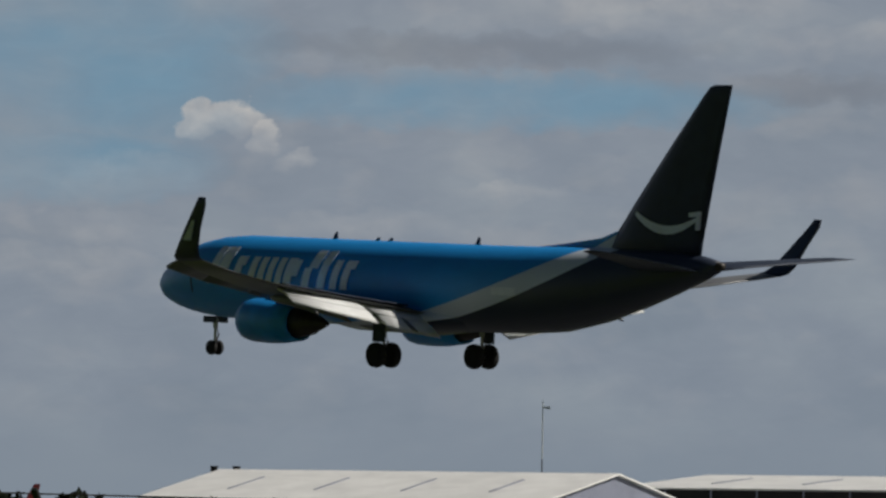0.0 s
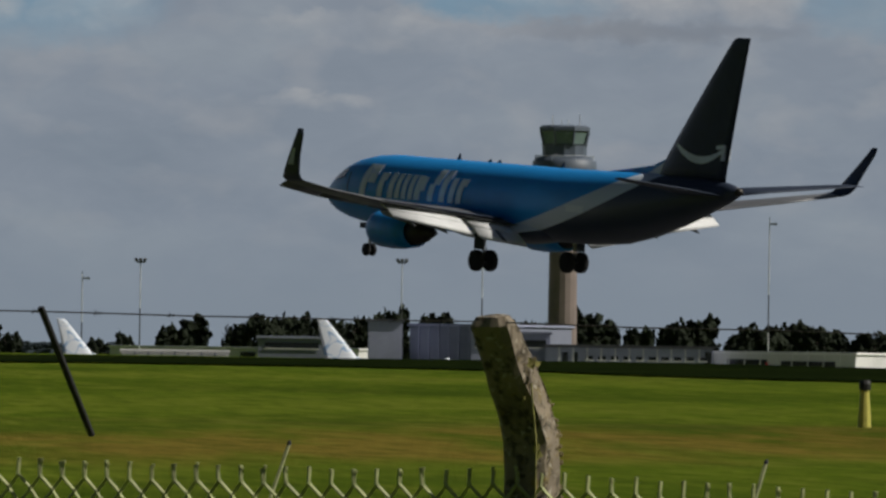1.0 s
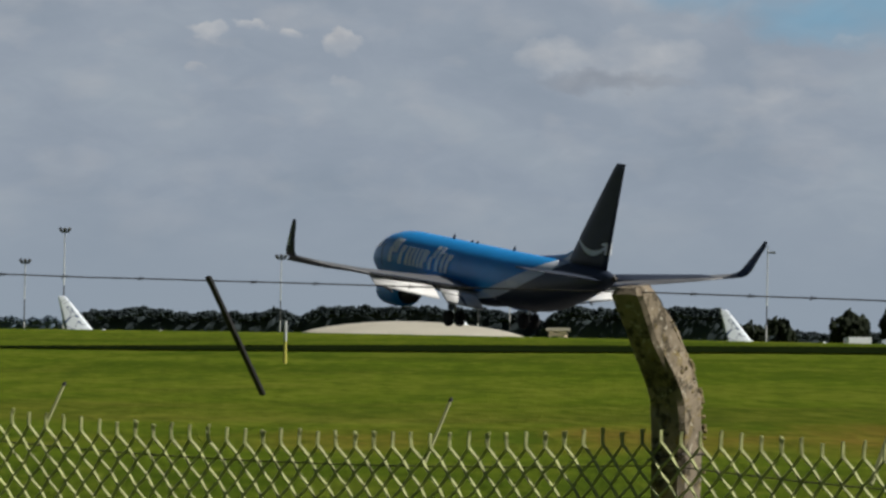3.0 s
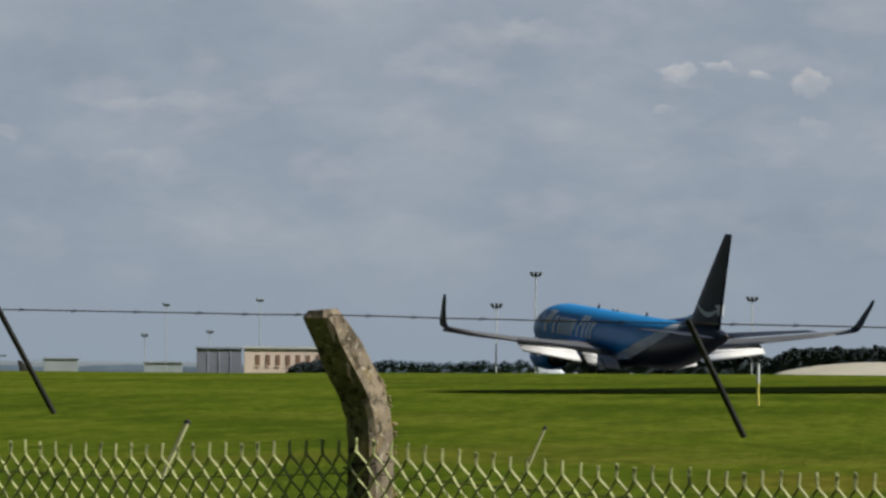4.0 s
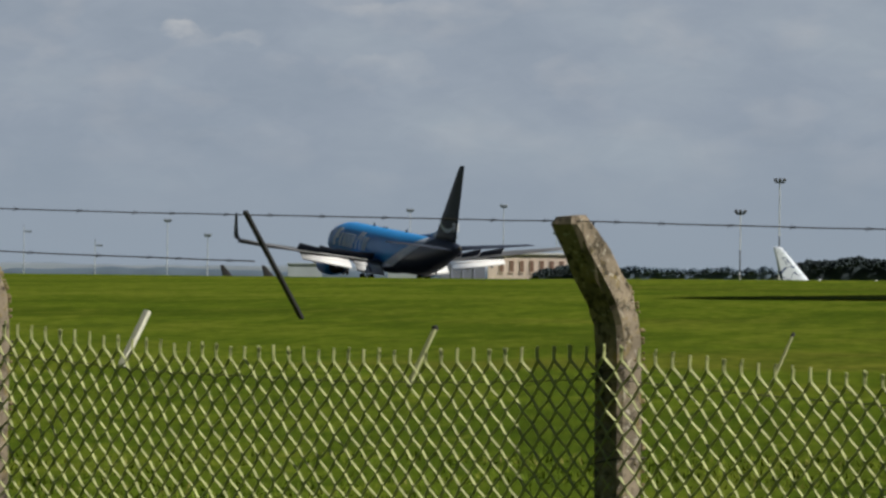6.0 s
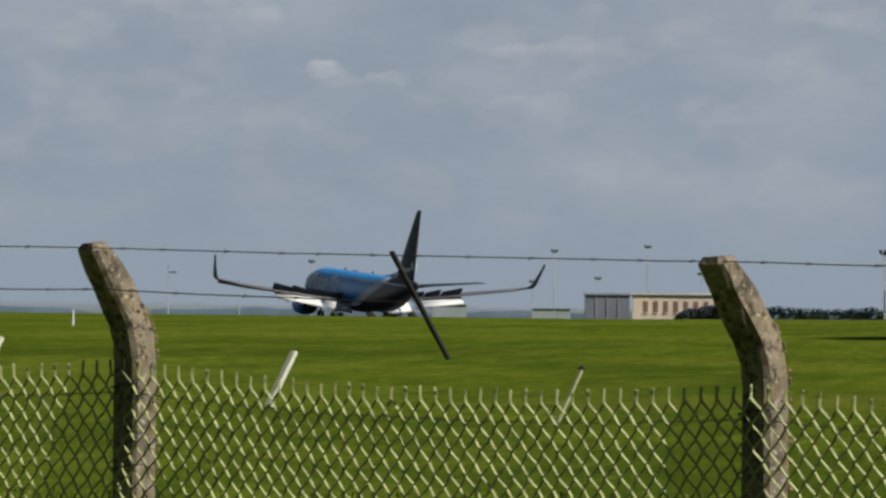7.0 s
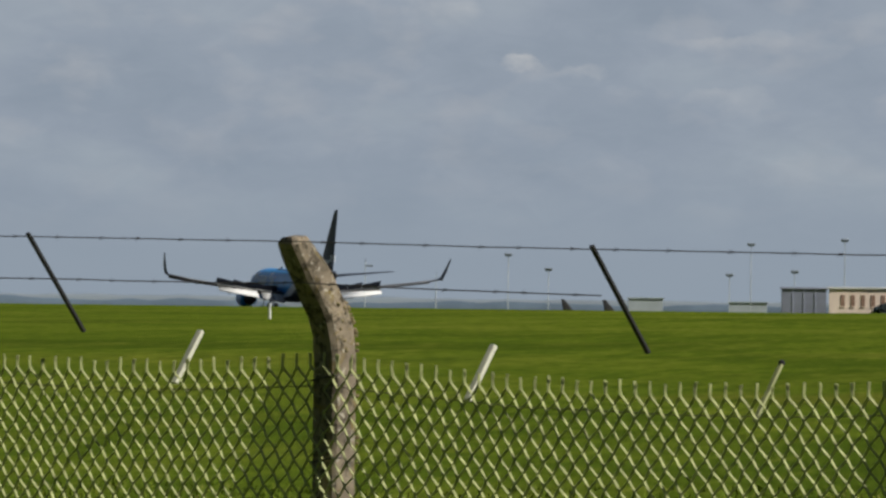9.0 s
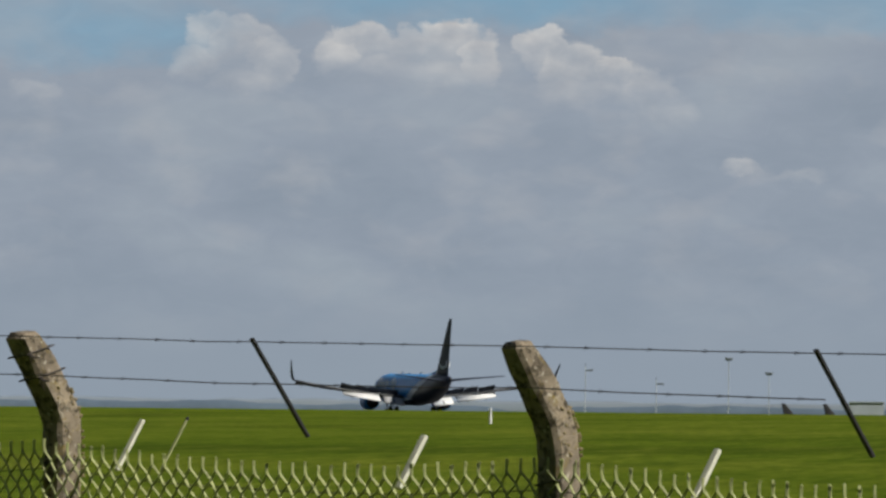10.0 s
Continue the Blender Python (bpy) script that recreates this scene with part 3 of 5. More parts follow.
def airliner(name, label, hull, fin_paint, engine_paint, wing_paint, flap_paint, winglet_paint, flying, group=""):
    jet = holder(name, label, "airplane", group)
    bm = bmesh.new()
    stations = sorted({h[0] for h in HULL} | set(np.linspace(6.5, 24, 15)) | {0.1, 0.5, 1.2, 2.1, 4.2, 27.2, 29.7, 32.2, 34.5, 36.4, 25.0})
    rings = []
    for st in stations:
        zc, hh, hw = hull_at(st)
        rings.append([(NOSE - st, hw * math.cos(a), zc + hh * math.sin(a)) for a in np.linspace(0, 2 * math.pi, 41)[:-1]])
    loft(bm, rings)
    fuselage = part("fuselage", bm, hull, jet, smooth=True)
    # belly fairing between the wings
    bm = bmesh.new()
    loft(bm, [[(NOSE - st, hw * math.cos(a), 1.95 + hh * math.sin(a)) for a in np.linspace(0, 2 * math.pi, 21)[:-1]]
              for st, hw, hh in ((12.2, 0.3, 0.1), (13.4, 1.5, 0.5), (15, 2.0, 0.72), (20, 2.05, 0.75), (22.5, 1.5, 0.5), (24.2, 0.3, 0.1))])
    part("belly_fairing", bm, hull, jet, smooth=True)
    # tail fin with its dorsal fillet
    bm = bmesh.new()

    def fin_ring(z, le, te, th):
        n = 8
        c = te - le
        half = [(NOSE - le - c * (i / n), th * math.sin(math.pi * min(1, (i / n) * 1.0) ** 0.55) if 0 < i < n else 0.02, z) for i in range(n + 1)]
        return half + [(p[0], -p[1], p[2]) for p in half[-2:0:-1]]
    loft(bm, [fin_ring(4.9, 30.7, 37.0, 0.36), fin_ring(5.9, 31.5, 37.15, 0.34), fin_ring(7.3, 32.65, 37.45, 0.30), (fin_ring(9.6, 34.65, 37.95, 0.22)),
              fin_ring(12.0, 36.8, 38.5, 0.13), fin_ring(12.4, 37.2, 38.6, 0.10), fin_ring(12.5, 37.5, 38.62, 0.04)])
    fin = part("tail_fin", bm, fin_paint, jet, smooth=True)
    bm = bmesh.new()
    loft(bm, [[(NOSE - a, 0.02, z0), (NOSE - a, -0.02, z0), (NOSE - b, -w, z1), (NOSE - b, w, z1)] for a, z0, b, z1, w in
              ((26.6, 5.33, 26.7, 5.1, 0.05), (28.6, 5.54, 28.7, 5.0, 0.14), (30.6, 5.80, 30.7, 4.9, 0.2), (32.0, 6.25, 32.1, 5.0, 0.22))])
    part("dorsal_fillet", bm, M_HULL if flying else hull, jet, smooth=False)
    if flying:
        # curved pale sweep with its arrow head, raised on both faces of the fin
        for side in (1, -1):
            bm = bmesh.new()
            up, lo = [], []
            for i in range(17):
                q = i / 16
                st = 33.0 + 3.7 * q
                z = 7.22 - 1.00 * math.sin(math.pi * (0.08 + 0.74 * q)) + 0.06 * q
                w = 0.08 + 0.30 * math.sin(math.pi * min(1, 0.15 + q * 0.75))
                for lst, zz in ((up, z + w / 2), (lo, z - w / 2)):
                    le = np.interp(zz, [4.9, 12.4], [30.7, 37.2])
                    te = np.interp(zz, [4.9, 12.4], [37.0, 38.6])
                    th = np.interp(zz, [4.9, 12.4], [0.36, 0.10])
                    c = max(0.001, min(1, (st - le) / (te - le)))
                    lst.append(bm.verts.new((NOSE - st, side * (th * math.sin(math.pi * c ** 0.55) + 0.035), zz)))
            for i in range(16):
                bm.faces.new((up[i], up[i + 1], lo[i + 1], lo[i]))
            part("fin_sweep", bm, M_MARK, fin, "pale curved stripe")
            bm = bmesh.new()
            tip = [(36.35, 7.02), (37.05, 7.10), (37.0, 6.30), (36.80, 6.28), (36.82, 6.88), (36.4, 6.84)]
            vs = [bm.verts.new((NOSE - st, side * 0.225, zz)) for st, zz in tip]
            f = bm.faces.new(vs)
            r = bmesh.ops.extrude_face_region(bm, geom=[f])
            for v in [e for e in r["geom"] if isinstance(e, bmesh.types.BMVert)]:
                v.co.y -= 0.12 * side
            part("fin_arrow", bm, M_MARK, fin, "pale arrow head")
        # plain slanted white bars on each flank, tall and short in turn
        for st, w, z0, z1 in ((5.65, 0.55, 3.05, 4.76), (6.45, 0.70, 3.78, 4.76), (7.45, 0.48, 3.05, 4.36), (8.0, 0.34, 3.95, 4.36), (8.52, 0.46, 3.05, 4.36),
                              (9.2, 0.42, 3.05, 4.36), (9.85, 0.42, 3.05, 4.36), (10.5, 0.42, 3.05, 4.36), (11.1, 0.55, 3.05, 4.36), (11.7, 0.45, 3.55, 4.30),
                              (12.45, 0.50, 3.05, 3.95), (12.95, 0.60, 3.95, 4.76), (13.55, 0.52, 3.05, 4.76), (14.45, 0.46, 3.05, 4.36),
                              (15.2, 0.46, 3.05, 4.36), (15.72, 0.42, 3.98, 4.36)):
            for side in (1, -1):
                part("marking_bar", skin_patch(st, st + w, z0, z1, 0.24 * (z1 - z0), side=side), M_MARK, fuselage, "plain white bar on the blue hull")
        part("small_bar", skin_patch(25.6, 27.1, 3.15, 3.5), M_MARK, fuselage, "small pale bar on the dark hull")
        for st in (12.5, 15.5, 16.4, 22.4):
            bm = bmesh.new()
            tube(bm, [(NOSE - st, 0, 5.25), (NOSE - st - 0.1, 0, 5.28 + (0.34 if st in (12.5, 22.4) else 0.16))], [0.14, 0.05], 6)
            part("antenna", bm, M_DARK, jet)
        for i, (a, b, z0, z1) in enumerate(((1.95, 2.5, 3.72, 4.12), (2.55, 3.1, 3.82, 4.34), (3.15, 3.55, 3.92, 4.4))):
            for side in (1, -1):
                part("cockpit_window", skin_patch(a, b, z0, z1, 0.1, 2, 2, side), M_GLASS, fuselage, "dark cockpit glass")
        for side in (1, -1):
            part("cargo_door" if side > 0 else "service_door", skin_patch(4.2, 4.28, 2.6, 4.2, 0, 1, 4, side, 0.012), M_DARK, fuselage, "thin door seam")
    bm = bmesh.new()
    tube(bm, [(NOSE - 37.9, 0, 4.76), (NOSE - 38.4, 0, 4.8)], [0.25, 0.14], 12)
    part("tail_cone", bm, M_SOOT, jet, smooth=True)
    for side in (1, -1):
        # tailplane
        bm = bmesh.new()
        loft(bm, [flip(aerofoil(le, c, y, z, th), side) for le, c, y, z, th in
                  ((33.2, 4.2, 0.5, 4.55, 0.34), (34.4, 3.4, 2.2, 4.76, 0.27), (37.2, 1.75, 6.9, 5.24, 0.13), (37.7, 1.35, 7.18, 5.27, 0.06))])
        part("tailplane", bm, wing_paint if not flying else M_DARK, jet, smooth=True)
        # wing with its upward bend
        bm = bmesh.new()
        secs = [(13.0, 8.0, 1.3, 2.15, 1.02), (14.2, 6.6, 3.4, 2.42, 0.82), (15.6, 5.1, 5.8, 2.72, 0.58), (18.0, 3.75, 10.0, 3.20, 0.40),
                (20.3, 2.65, 14.0, 3.78, 0.28), (22.2, 1.95, 16.8, 4.28, 0.20)]
        loft(bm, [flip(aerofoil(*s[:4], s[4]), side) for s in secs])
        wing = part("wing", bm, wing_paint, jet, smooth=True)
        # blended winglet: sections turn upright
        bm = bmesh.new()
        rings = []
        for le, c, y, z, th, up in ((22.2, 1.95, 16.8, 4.28, 0.20, 0), (22.55, 1.75, 17.15, 4.42, 0.16, 0.45), (23.0, 1.5, 17.38, 4.75, 0.13, 0.85),
                                    (23.8, 1.1, 17.62, 5.6, 0.11, 1.0), (24.75, 0.75, 17.86, 6.6, 0.08, 1.0), (25.05, 0.5, 17.92, 6.95, 0.05, 1.0)):
            ring = []
            for x, _, zz in aerofoil(le, c, 0, 0, th):
                ring.append((x, y - zz * math.sin(up * 1.45), z + zz * math.cos(up * 1.45)))
            rings.append(flip(ring, side))
        loft(bm, rings)
        winglet = part("winglet", bm, winglet_paint, jet, smooth=True)
        if flying:
            bm = bmesh.new()
            vs = [bm.verts.new((NOSE - st, side * yy, zz)) for st, yy, zz in ((23.75, 17.66, 5.1), (24.3, 17.66, 5.1), (24.75, 17.84, 5.95), (24.55, 17.84, 5.95))]
            bm.faces.new(vs)
            bmesh.ops.solidify(bm, geom=list(bm.faces), thickness=0.03)
            part("winglet_mark", bm, M_MARK, winglet, "small pale mark")
        # engine
        cy, cz = 4.83 * side, 1.56
        bm = bmesh.new()
        prof = [(13.2, 0.70), (12.8, 0.76), (12.6, 0.87), (12.65, 0.95), (13.0, 1.02), (14.0, 1.06), (15.0, 1.02), (16.1, 0.88), (16.12, 0.80), (15.4, 0.76)]
        loft(bm, [[(NOSE - st, cy + r * math.cos(a), cz + r * 0.96 * math.sin(a)) for a in np.linspace(0, 2 * math.pi, 29)[:-1]] for st, r in prof])
        engine = part("engine", bm, engine_paint, jet, smooth=True)
        bm = bmesh.new()
        loft(bm, [[(NOSE - st, cy + r * math.cos(a), cz + r * math.sin(a)) for a in np.linspace(0, 2 * math.pi, 21)[:-1]]
                  for st, r in ((15.2, 0.76), (16.2, 0.68), (17.0, 0.52), (17.02, 0.44), (17.5, 0.31), (18.1, 0.06))])
        part("exhaust", bm, M_SOOT, engine, "sooty metal nozzle", smooth=True)
        bm = bmesh.new()
        loft(bm, [[(NOSE - st, cy + w, zb), (NOSE - st, cy + w, zt), (NOSE - st, cy - w, zt), (NOSE - st, cy - w, zb)] for st, w, zb, zt in
                  ((13.1, 0.05, 2.5, 2.56), (14.4, 0.17, 2.35, 2.8), (16.2, 0.19, 2.1, 2.75), (18.2, 0.10, 2.2, 2.6))])
        part("pylon", bm, engine_paint, engine, smooth=False)
        # drooped flaps in pieces, with slots between them and the wing
        if flying:
            for y0, y1, st0, st1, z0, z1, c0, c1 in ((2.0, 4.6, 20.35, 20.05, 2.2, 2.5, 1.75, 1.65), (5.1, 10.2, 20.05, 20.95, 2.62, 3.16, 1.5, 1.1)):
                for k, (drop, aft) in enumerate(((0.03, 0.0), (0.26, 0.75))):
                    bm = bmesh.new()
                    rings = []
                    for y, st, z, c in ((y0, st0, z0, c0), (y1, st1, z1, c1)):
                        cc = c * (0.72 if k == 0 else 0.62)
                        rings.append(flip(aerofoil(st + aft * c * 0.8, cc, y, z - drop * c, 0.16 * c / 1.5, cc * (0.34 if k == 0 else 0.58), 5), side))
                    loft(bm, rings)
                    part("flap", bm, flap_paint, wing, "white lowered flap", smooth=True)
            # spoiler panels on the wing's upper side, hinged at their front edge
            for y0, y1 in ((2.5, 4.64), (4.65, 6.38), (6.39, 8.12), (8.13, 10.3)):
                hinge = [(NOSE - np.interp(y, (1.3, 5.8, 10.0), (19.75, 19.6, 20.65)), y, np.interp(y, (1.3, 3.4, 5.8, 10.0), (2.34, 2.54, 2.81, 3.25))) for y in (y0, y1)]
                mid = [(p + q) / 2 for p, q in zip(*hinge)]
                bm = bmesh.new()
                loft(bm, [[(hx - mid[0] - d, side * (hy - mid[1]), hz - mid[2] + dz) for d, dz in ((0, 0.03), (0.05, 0.07), (1.0, 0.02), (1.05, -0.02), (1.0, -0.05), (0, -0.06))]
                          for hx, hy, hz in hinge])
                panel = part("spoiler", bm, M_DARK, jet, "dark spoiler panel")
                panel.location = (mid[0], side * mid[1], mid[2])
                SPOILERS.append(panel)
            for y, st, z in ((3.3, 19.0, 2.02), (6.6, 18.4, 2.36), (8.9, 18.9, 2.70)):
                bm = bmesh.new()
                loft(bm, [[(NOSE - st - d, side * y + r * math.cos(a), z - dz + r * 1.25 * math.sin(a)) for a in np.linspace(0, 2 * math.pi, 11)[:-1]]
                          for d, r, dz in ((0, 0.03, 0), (0.5, 0.15, 0.05), (1.6, 0.2, 0.12), (2.6, 0.15, 0.32), (3.4, 0.03, 0.62))])
                part("flap_fairing", bm, wing_paint, wing, smooth=True)
            for y0, y1, st0, st1, z0, z1 in ((8.2, 12.8, 16.35, 18.95, 3.0, 3.5), (12.95, 16.4, 19.05, 21.05, 3.52, 4.05), (6.0, 8.0, 15.1, 16.2, 2.72, 2.96)):
                bm = bmesh.new()
                loft(bm, [flip(aerofoil(st, 0.85, y, z - 0.16, 0.14, -0.35, 4), side) for y, st, z in ((y0, st0, z0), (y1, st1, z1))])
                part("slat", bm, wing_paint, wing, "extended slat", smooth=True)
    return jet


def landing_gear(jet):
    gears = []
    for name, x, y, r, w, gap, top in (("main_gear", 0.0, 2.86, 0.565, 0.40, 0.43, 2.3), ("main_gear", 0.0, -2.86, 0.565, 0.40, 0.43, 2.3), ("nose_gear", 15.6, 0.0, 0.343, 0.2, 0.2, 1.7)):
        bm = bmesh.new()
        tube(bm, [(0, 0, r), (0, 0, r + 0.9), (0.0, 0, r + 0.92), (0, 0, top)], [0.07, 0.07, 0.12, 0.13], 10)
        tube(bm, [(0, -gap, r), (0, gap, r)], 0.07, 8)
        tube(bm, [(-0.05, 0, r + 0.25), (-0.28, 0, r + 0.6), (-0.08, 0, r + 1.0)], 0.04, 6)
        if y:
            tube(bm, [(0, 0, r + 1.05), (0.0, -0.9 if y > 0 else 0.9, top)], 0.06, 6)
        g = part(name, bm, M_METAL, jet)
        g.location = (x, y, -0.3)
        for k in (1, -1):
            wb = wheel_mesh(r, w)
            bmesh.ops.translate(wb, vec=(0, k * gap, r), verts=wb.verts)
            part("wheel", wb, M_TYRE, g, "black rubber tyre", smooth=True)
            rb = rim_mesh(r, w)
            bmesh.ops.translate(rb, vec=(0, k * gap, r), verts=rb.verts)
            part("rim", rb, M_METAL, g, "metal wheel hub")
        if y:
            bm = bmesh.new()
            box(bm, (-0.45, -0.03, 1.15), (0.4, 0.03, 2.0), Matrix.Translation((0, 0.32 if y > 0 else -0.32, 0)))
            part("gear_door", bm, M_DARK, g)
        else:
            for k in (1, -1):
                bm = bmesh.new()
                box(bm, (-0.45, k * 0.36 - 0.02, 1.50), (0.45, k * 0.36 + 0.02, 1.80))
                part("gear_door", bm, M_DARK, g)
        gears.append(g)
    return gears


jet = airliner("cargo_airliner", "blue and charcoal twin-engine cargo jet landing with wheels down", M_HULL, M_DARK, M_BLUE, M_WING, M_FLAP, M_DARK, True)
GEARS = landing_gear(jet)


# parked airliners on the apron behind the crest
def parked(label, bearing, tip, heading, hull, fin, height=12.5):
    k = height / 12.5
    r = (height - 6.0 - EYE) / math.tan(radians(tip))
    p = airliner("parked_airliner", label, hull, fin, M_WHITE, M_WING, M_FLAP, fin, False, "airliners parked on the apron")
    # the fin's tip stands at the bearing
    a = radians(90 - heading)
    tx, ty = polar(bearing, r)
    off = -18.0 * k
    p.matrix_basis = Matrix.Translation((tx - off * math.cos(a), ty - off * math.sin(a), -6.0)) @ pose(0, 0, 0, 0, 0, 90 - heading) @ Matrix.Scale(k, 4)
    for g in landing_gear(p):
        g.location.z = 0
    return p


def tail_material(name, ground, motif, k):
    n = Net(name)
    band = n.noise(n.mapped((0.30, 0.05, 0.42)), 1.0, 1, 0.3, 0.6 + 0.2 * k)
    return n.done(n.mix(n.ramp(band, [(0.485, (0, 0, 0)), (0.495, (1, 1, 1)), (0.515, (1, 1, 1)), (0.525, (0, 0, 0))]), ground, motif), 0.4)


T_BLUE = tail_material("white_and_blue_tail", (0.72, 0.76, 0.82), (0.28, 0.42, 0.62), 1)
T_DARK = tail_material("white_and_navy_tail", (0.66, 0.72, 0.80), (0.06, 0.10, 0.22), 2)
parked("white airliner with a red tail parked on the apron", 35.72, 0.321, -4, M_WHITE, M_RED)
parked("white airliner with a pale blue tail on the apron", 30.70, 0.320, 100, M_WHITE, T_BLUE)
parked("white airliner with a pale blue tail on the apron", 28.50, 0.282, 98, M_WHITE, T_BLUE)
parked("white airliner with a white and navy tail on the apron", 25.87, 0.256, 95, M_WHITE, T_DARK)
parked("white airliner with a white and navy tail on the apron", 23.59, 0.203, 95, M_WHITE, T_DARK)
parked("white airliner with a white and navy tail on the apron", 20.28, 0.269, 95, M_WHITE, T_DARK)
for b in (15.58, 15.93):
    parked("small jet with a black tail parked far off", b, 0.062, 90, M_IRON, M_IRON, 9.0)


# ---- boundary fence
def fence_point(s, out=0.0, up=0.0):
    """A place s along the fence, out metres beyond it, up metres over its foot."""
    return Vector((FN[0] * (FH + out) + FU[0] * s, FN[1] * (FH + out) + FU[1] * s, fence_base(s) + up))


def along(bearing, out=0.0):
    return (FH + out) * math.tan(radians(61 - bearing))


POSTS = [along(b) for b in (40.44, 32.44, 25.44, 18.93, 13.73, 9.65)]
POSTS[4] += 0.03
POSTS[5] += 0.09
POSTS = [2 * POSTS[0] - POSTS[1]] + POSTS + [2 * POSTS[-1] - POSTS[-2]]
FRAME = Matrix(((-FU[0], FN[0], 0), (-FU[1], FN[1], 0), (0, 0, 1)))


def concrete_post(s, k):
    rnd = random.Random(31 + k)
    w = 0.057
    bm = bmesh.new()
    reach = 0.205 if k >= 5 else 0.235
    path = [(0, -0.5), (0, 0.6), (0, 1.2), (0, 1.58), (-0.05 * reach, 1.67), (-0.19 * reach, 1.745), (-0.64 * reach, 1.885), (-reach, 2.0)]
    rings = []
    for i, (o, z) in enumerate(path):
        a = path[min(i + 1, len(path) - 1)]
        b = path[max(i - 1, 0)]
        d = Vector((0, a[0] - b[0], a[1] - b[1])).normalized()
        side = Vector((0, d.z, -d.y))
        ring = []
        c = 0.014
        for u, v in ((-1, -1 + c / w), (-1 + c / w, -1), (1 - c / w, -1), (1, -1 + c / w), (1, 1 - c / w), (1 - c / w, 1), (-1 + c / w, 1), (-1, 1 - c / w)):
            j = 0.004
            k_w = w * (1.13 if z < 1.8 else 1.0)
            p = Vector((u * k_w, o, z)) + side * (v * w) + Vector((rnd.uniform(-j, j), rnd.uniform(-j, j), rnd.uniform(-j, j) * (2 if i == len(path) - 1 else 1)))
            if i == len(path) - 1:
                p.z = 2.005 + 0.12 * (p.y - o)
            ring.append(p)
        rings.append(ring)
    mid = sum(rings[-1], Vector()) / 8
    for p in rings[-1]:
        p.z -= 0.014
    rings.append([mid + (p - mid) * 0.72 + Vector((0, 0, 0.018)) for p in rings[-1]])
    loft(bm, rings)
    bmesh.ops.subdivide_edges(bm, edges=[e for e in bm.edges if e.calc_length() > 0.06], cuts=2)
    for v in bm.verts:
        v.co += Vector([noise.noise(v.co * 19 + Vector((k * 7, i * 3.1, 0))) * 0.006 for i in range(3)])
    ob = thing("fence_post", bm, M_CONCRETE, "lichen-stained concrete fence post with a cranked top", "fence post", "concrete posts of the boundary fence")
    lean = Matrix.Rotation(rnd.uniform(-0.012, 0.012), 3, "Y")
    ob.matrix_world = Matrix.Translation(fence_point(s)) @ (FRAME @ lean).to_4x4()
    # crusts of moss on the sunny face and its outer edge
    bm = bmesh.new()
    for i in range(46):
        z = rnd.uniform(1.1, 1.93) if i % 3 else rnd.uniform(1.45, 1.8)
        o = -np.interp(z, (1.58, 1.67, 1.745, 1.885, 2.0), (0, 0.05, 0.19, 0.64, 1.0)) * reach
        y = rnd.choice((1.0, 1.0, rnd.uniform(-0.6, 1.0)))
        r = rnd.uniform(0.004, 0.008) * (1.2 if z < 1.82 else 0.7)
        at = Vector((w * (1.08 if z < 1.8 else 0.98), o + y * w, z))
        m = Matrix.Translation(at) @ Euler((rnd.uniform(0, 3), rnd.uniform(0, 3), rnd.uniform(0, 3))).to_matrix().to_4x4() @ Matrix.Diagonal((r, r * rnd.uniform(0.7, 1.2), r * rnd.uniform(0.8, 1.5), 1))
        bmesh.ops.create_icosphere(bm, subdivisions=1, radius=1.0, matrix=m)
    tagged(part("moss", bm, M_MOSS, ob), "yellow-brown moss crusts", kind="stuff")
    # wire ties round the shaft where the netting is strained to it
    for up in (1.5, 1.2, 0.9):
        bm = bmesh.new()
        tube(bm, [(x * 1.12 * w, y * 1.12 * w, up + 0.01 * x) for x, y in ((-1, -1), (1, -1), (1, 1), (-1, 1), (-1, -1))], 0.003, 5)
        part("wire_tie", bm, M_BARB, ob)
    # twists of wire that hold the barbed strands to the cranked head, with loose ends
    for q, up in ((0.80, 1.935), (0.52, 1.845)) if k == 6 else ():
        bm = bmesh.new()
        o = -q * reach
        loop = [(x * 1.12 * w, o + y * 1.15 * w, up + 0.35 * y * w + 0.008 * x) for x, y in ((-1, -1), (1, -1), (1, 1), (-1, 1), (-1, -1), (0.2, -1.15))]
        tube(bm, loop, 0.0032, 5)
        tube(bm, [(1.05 * w, o - 1.1 * w, up - 0.02), (1.3 * w, o - 1.2 * w, up - 0.012), (1.75 * w, o - 1.1 * w, up - 0.02 + rnd.uniform(-0.01, 0.01)), (2.2 * w, o - 0.9 * w, up - 0.025)], [0.004, 0.008, 0.004, 0.002], 5)
        part("wire_twist", bm, M_BARB, ob, "rusty wire twist")
    return ob


for i, s in enumerate(POSTS):
    concrete_post(s, i)

MESH_TOP, NET_SAG = 1.59, (0.03, 0.03, 0.028, 0.062, 0.055, 0.055, 0.05)


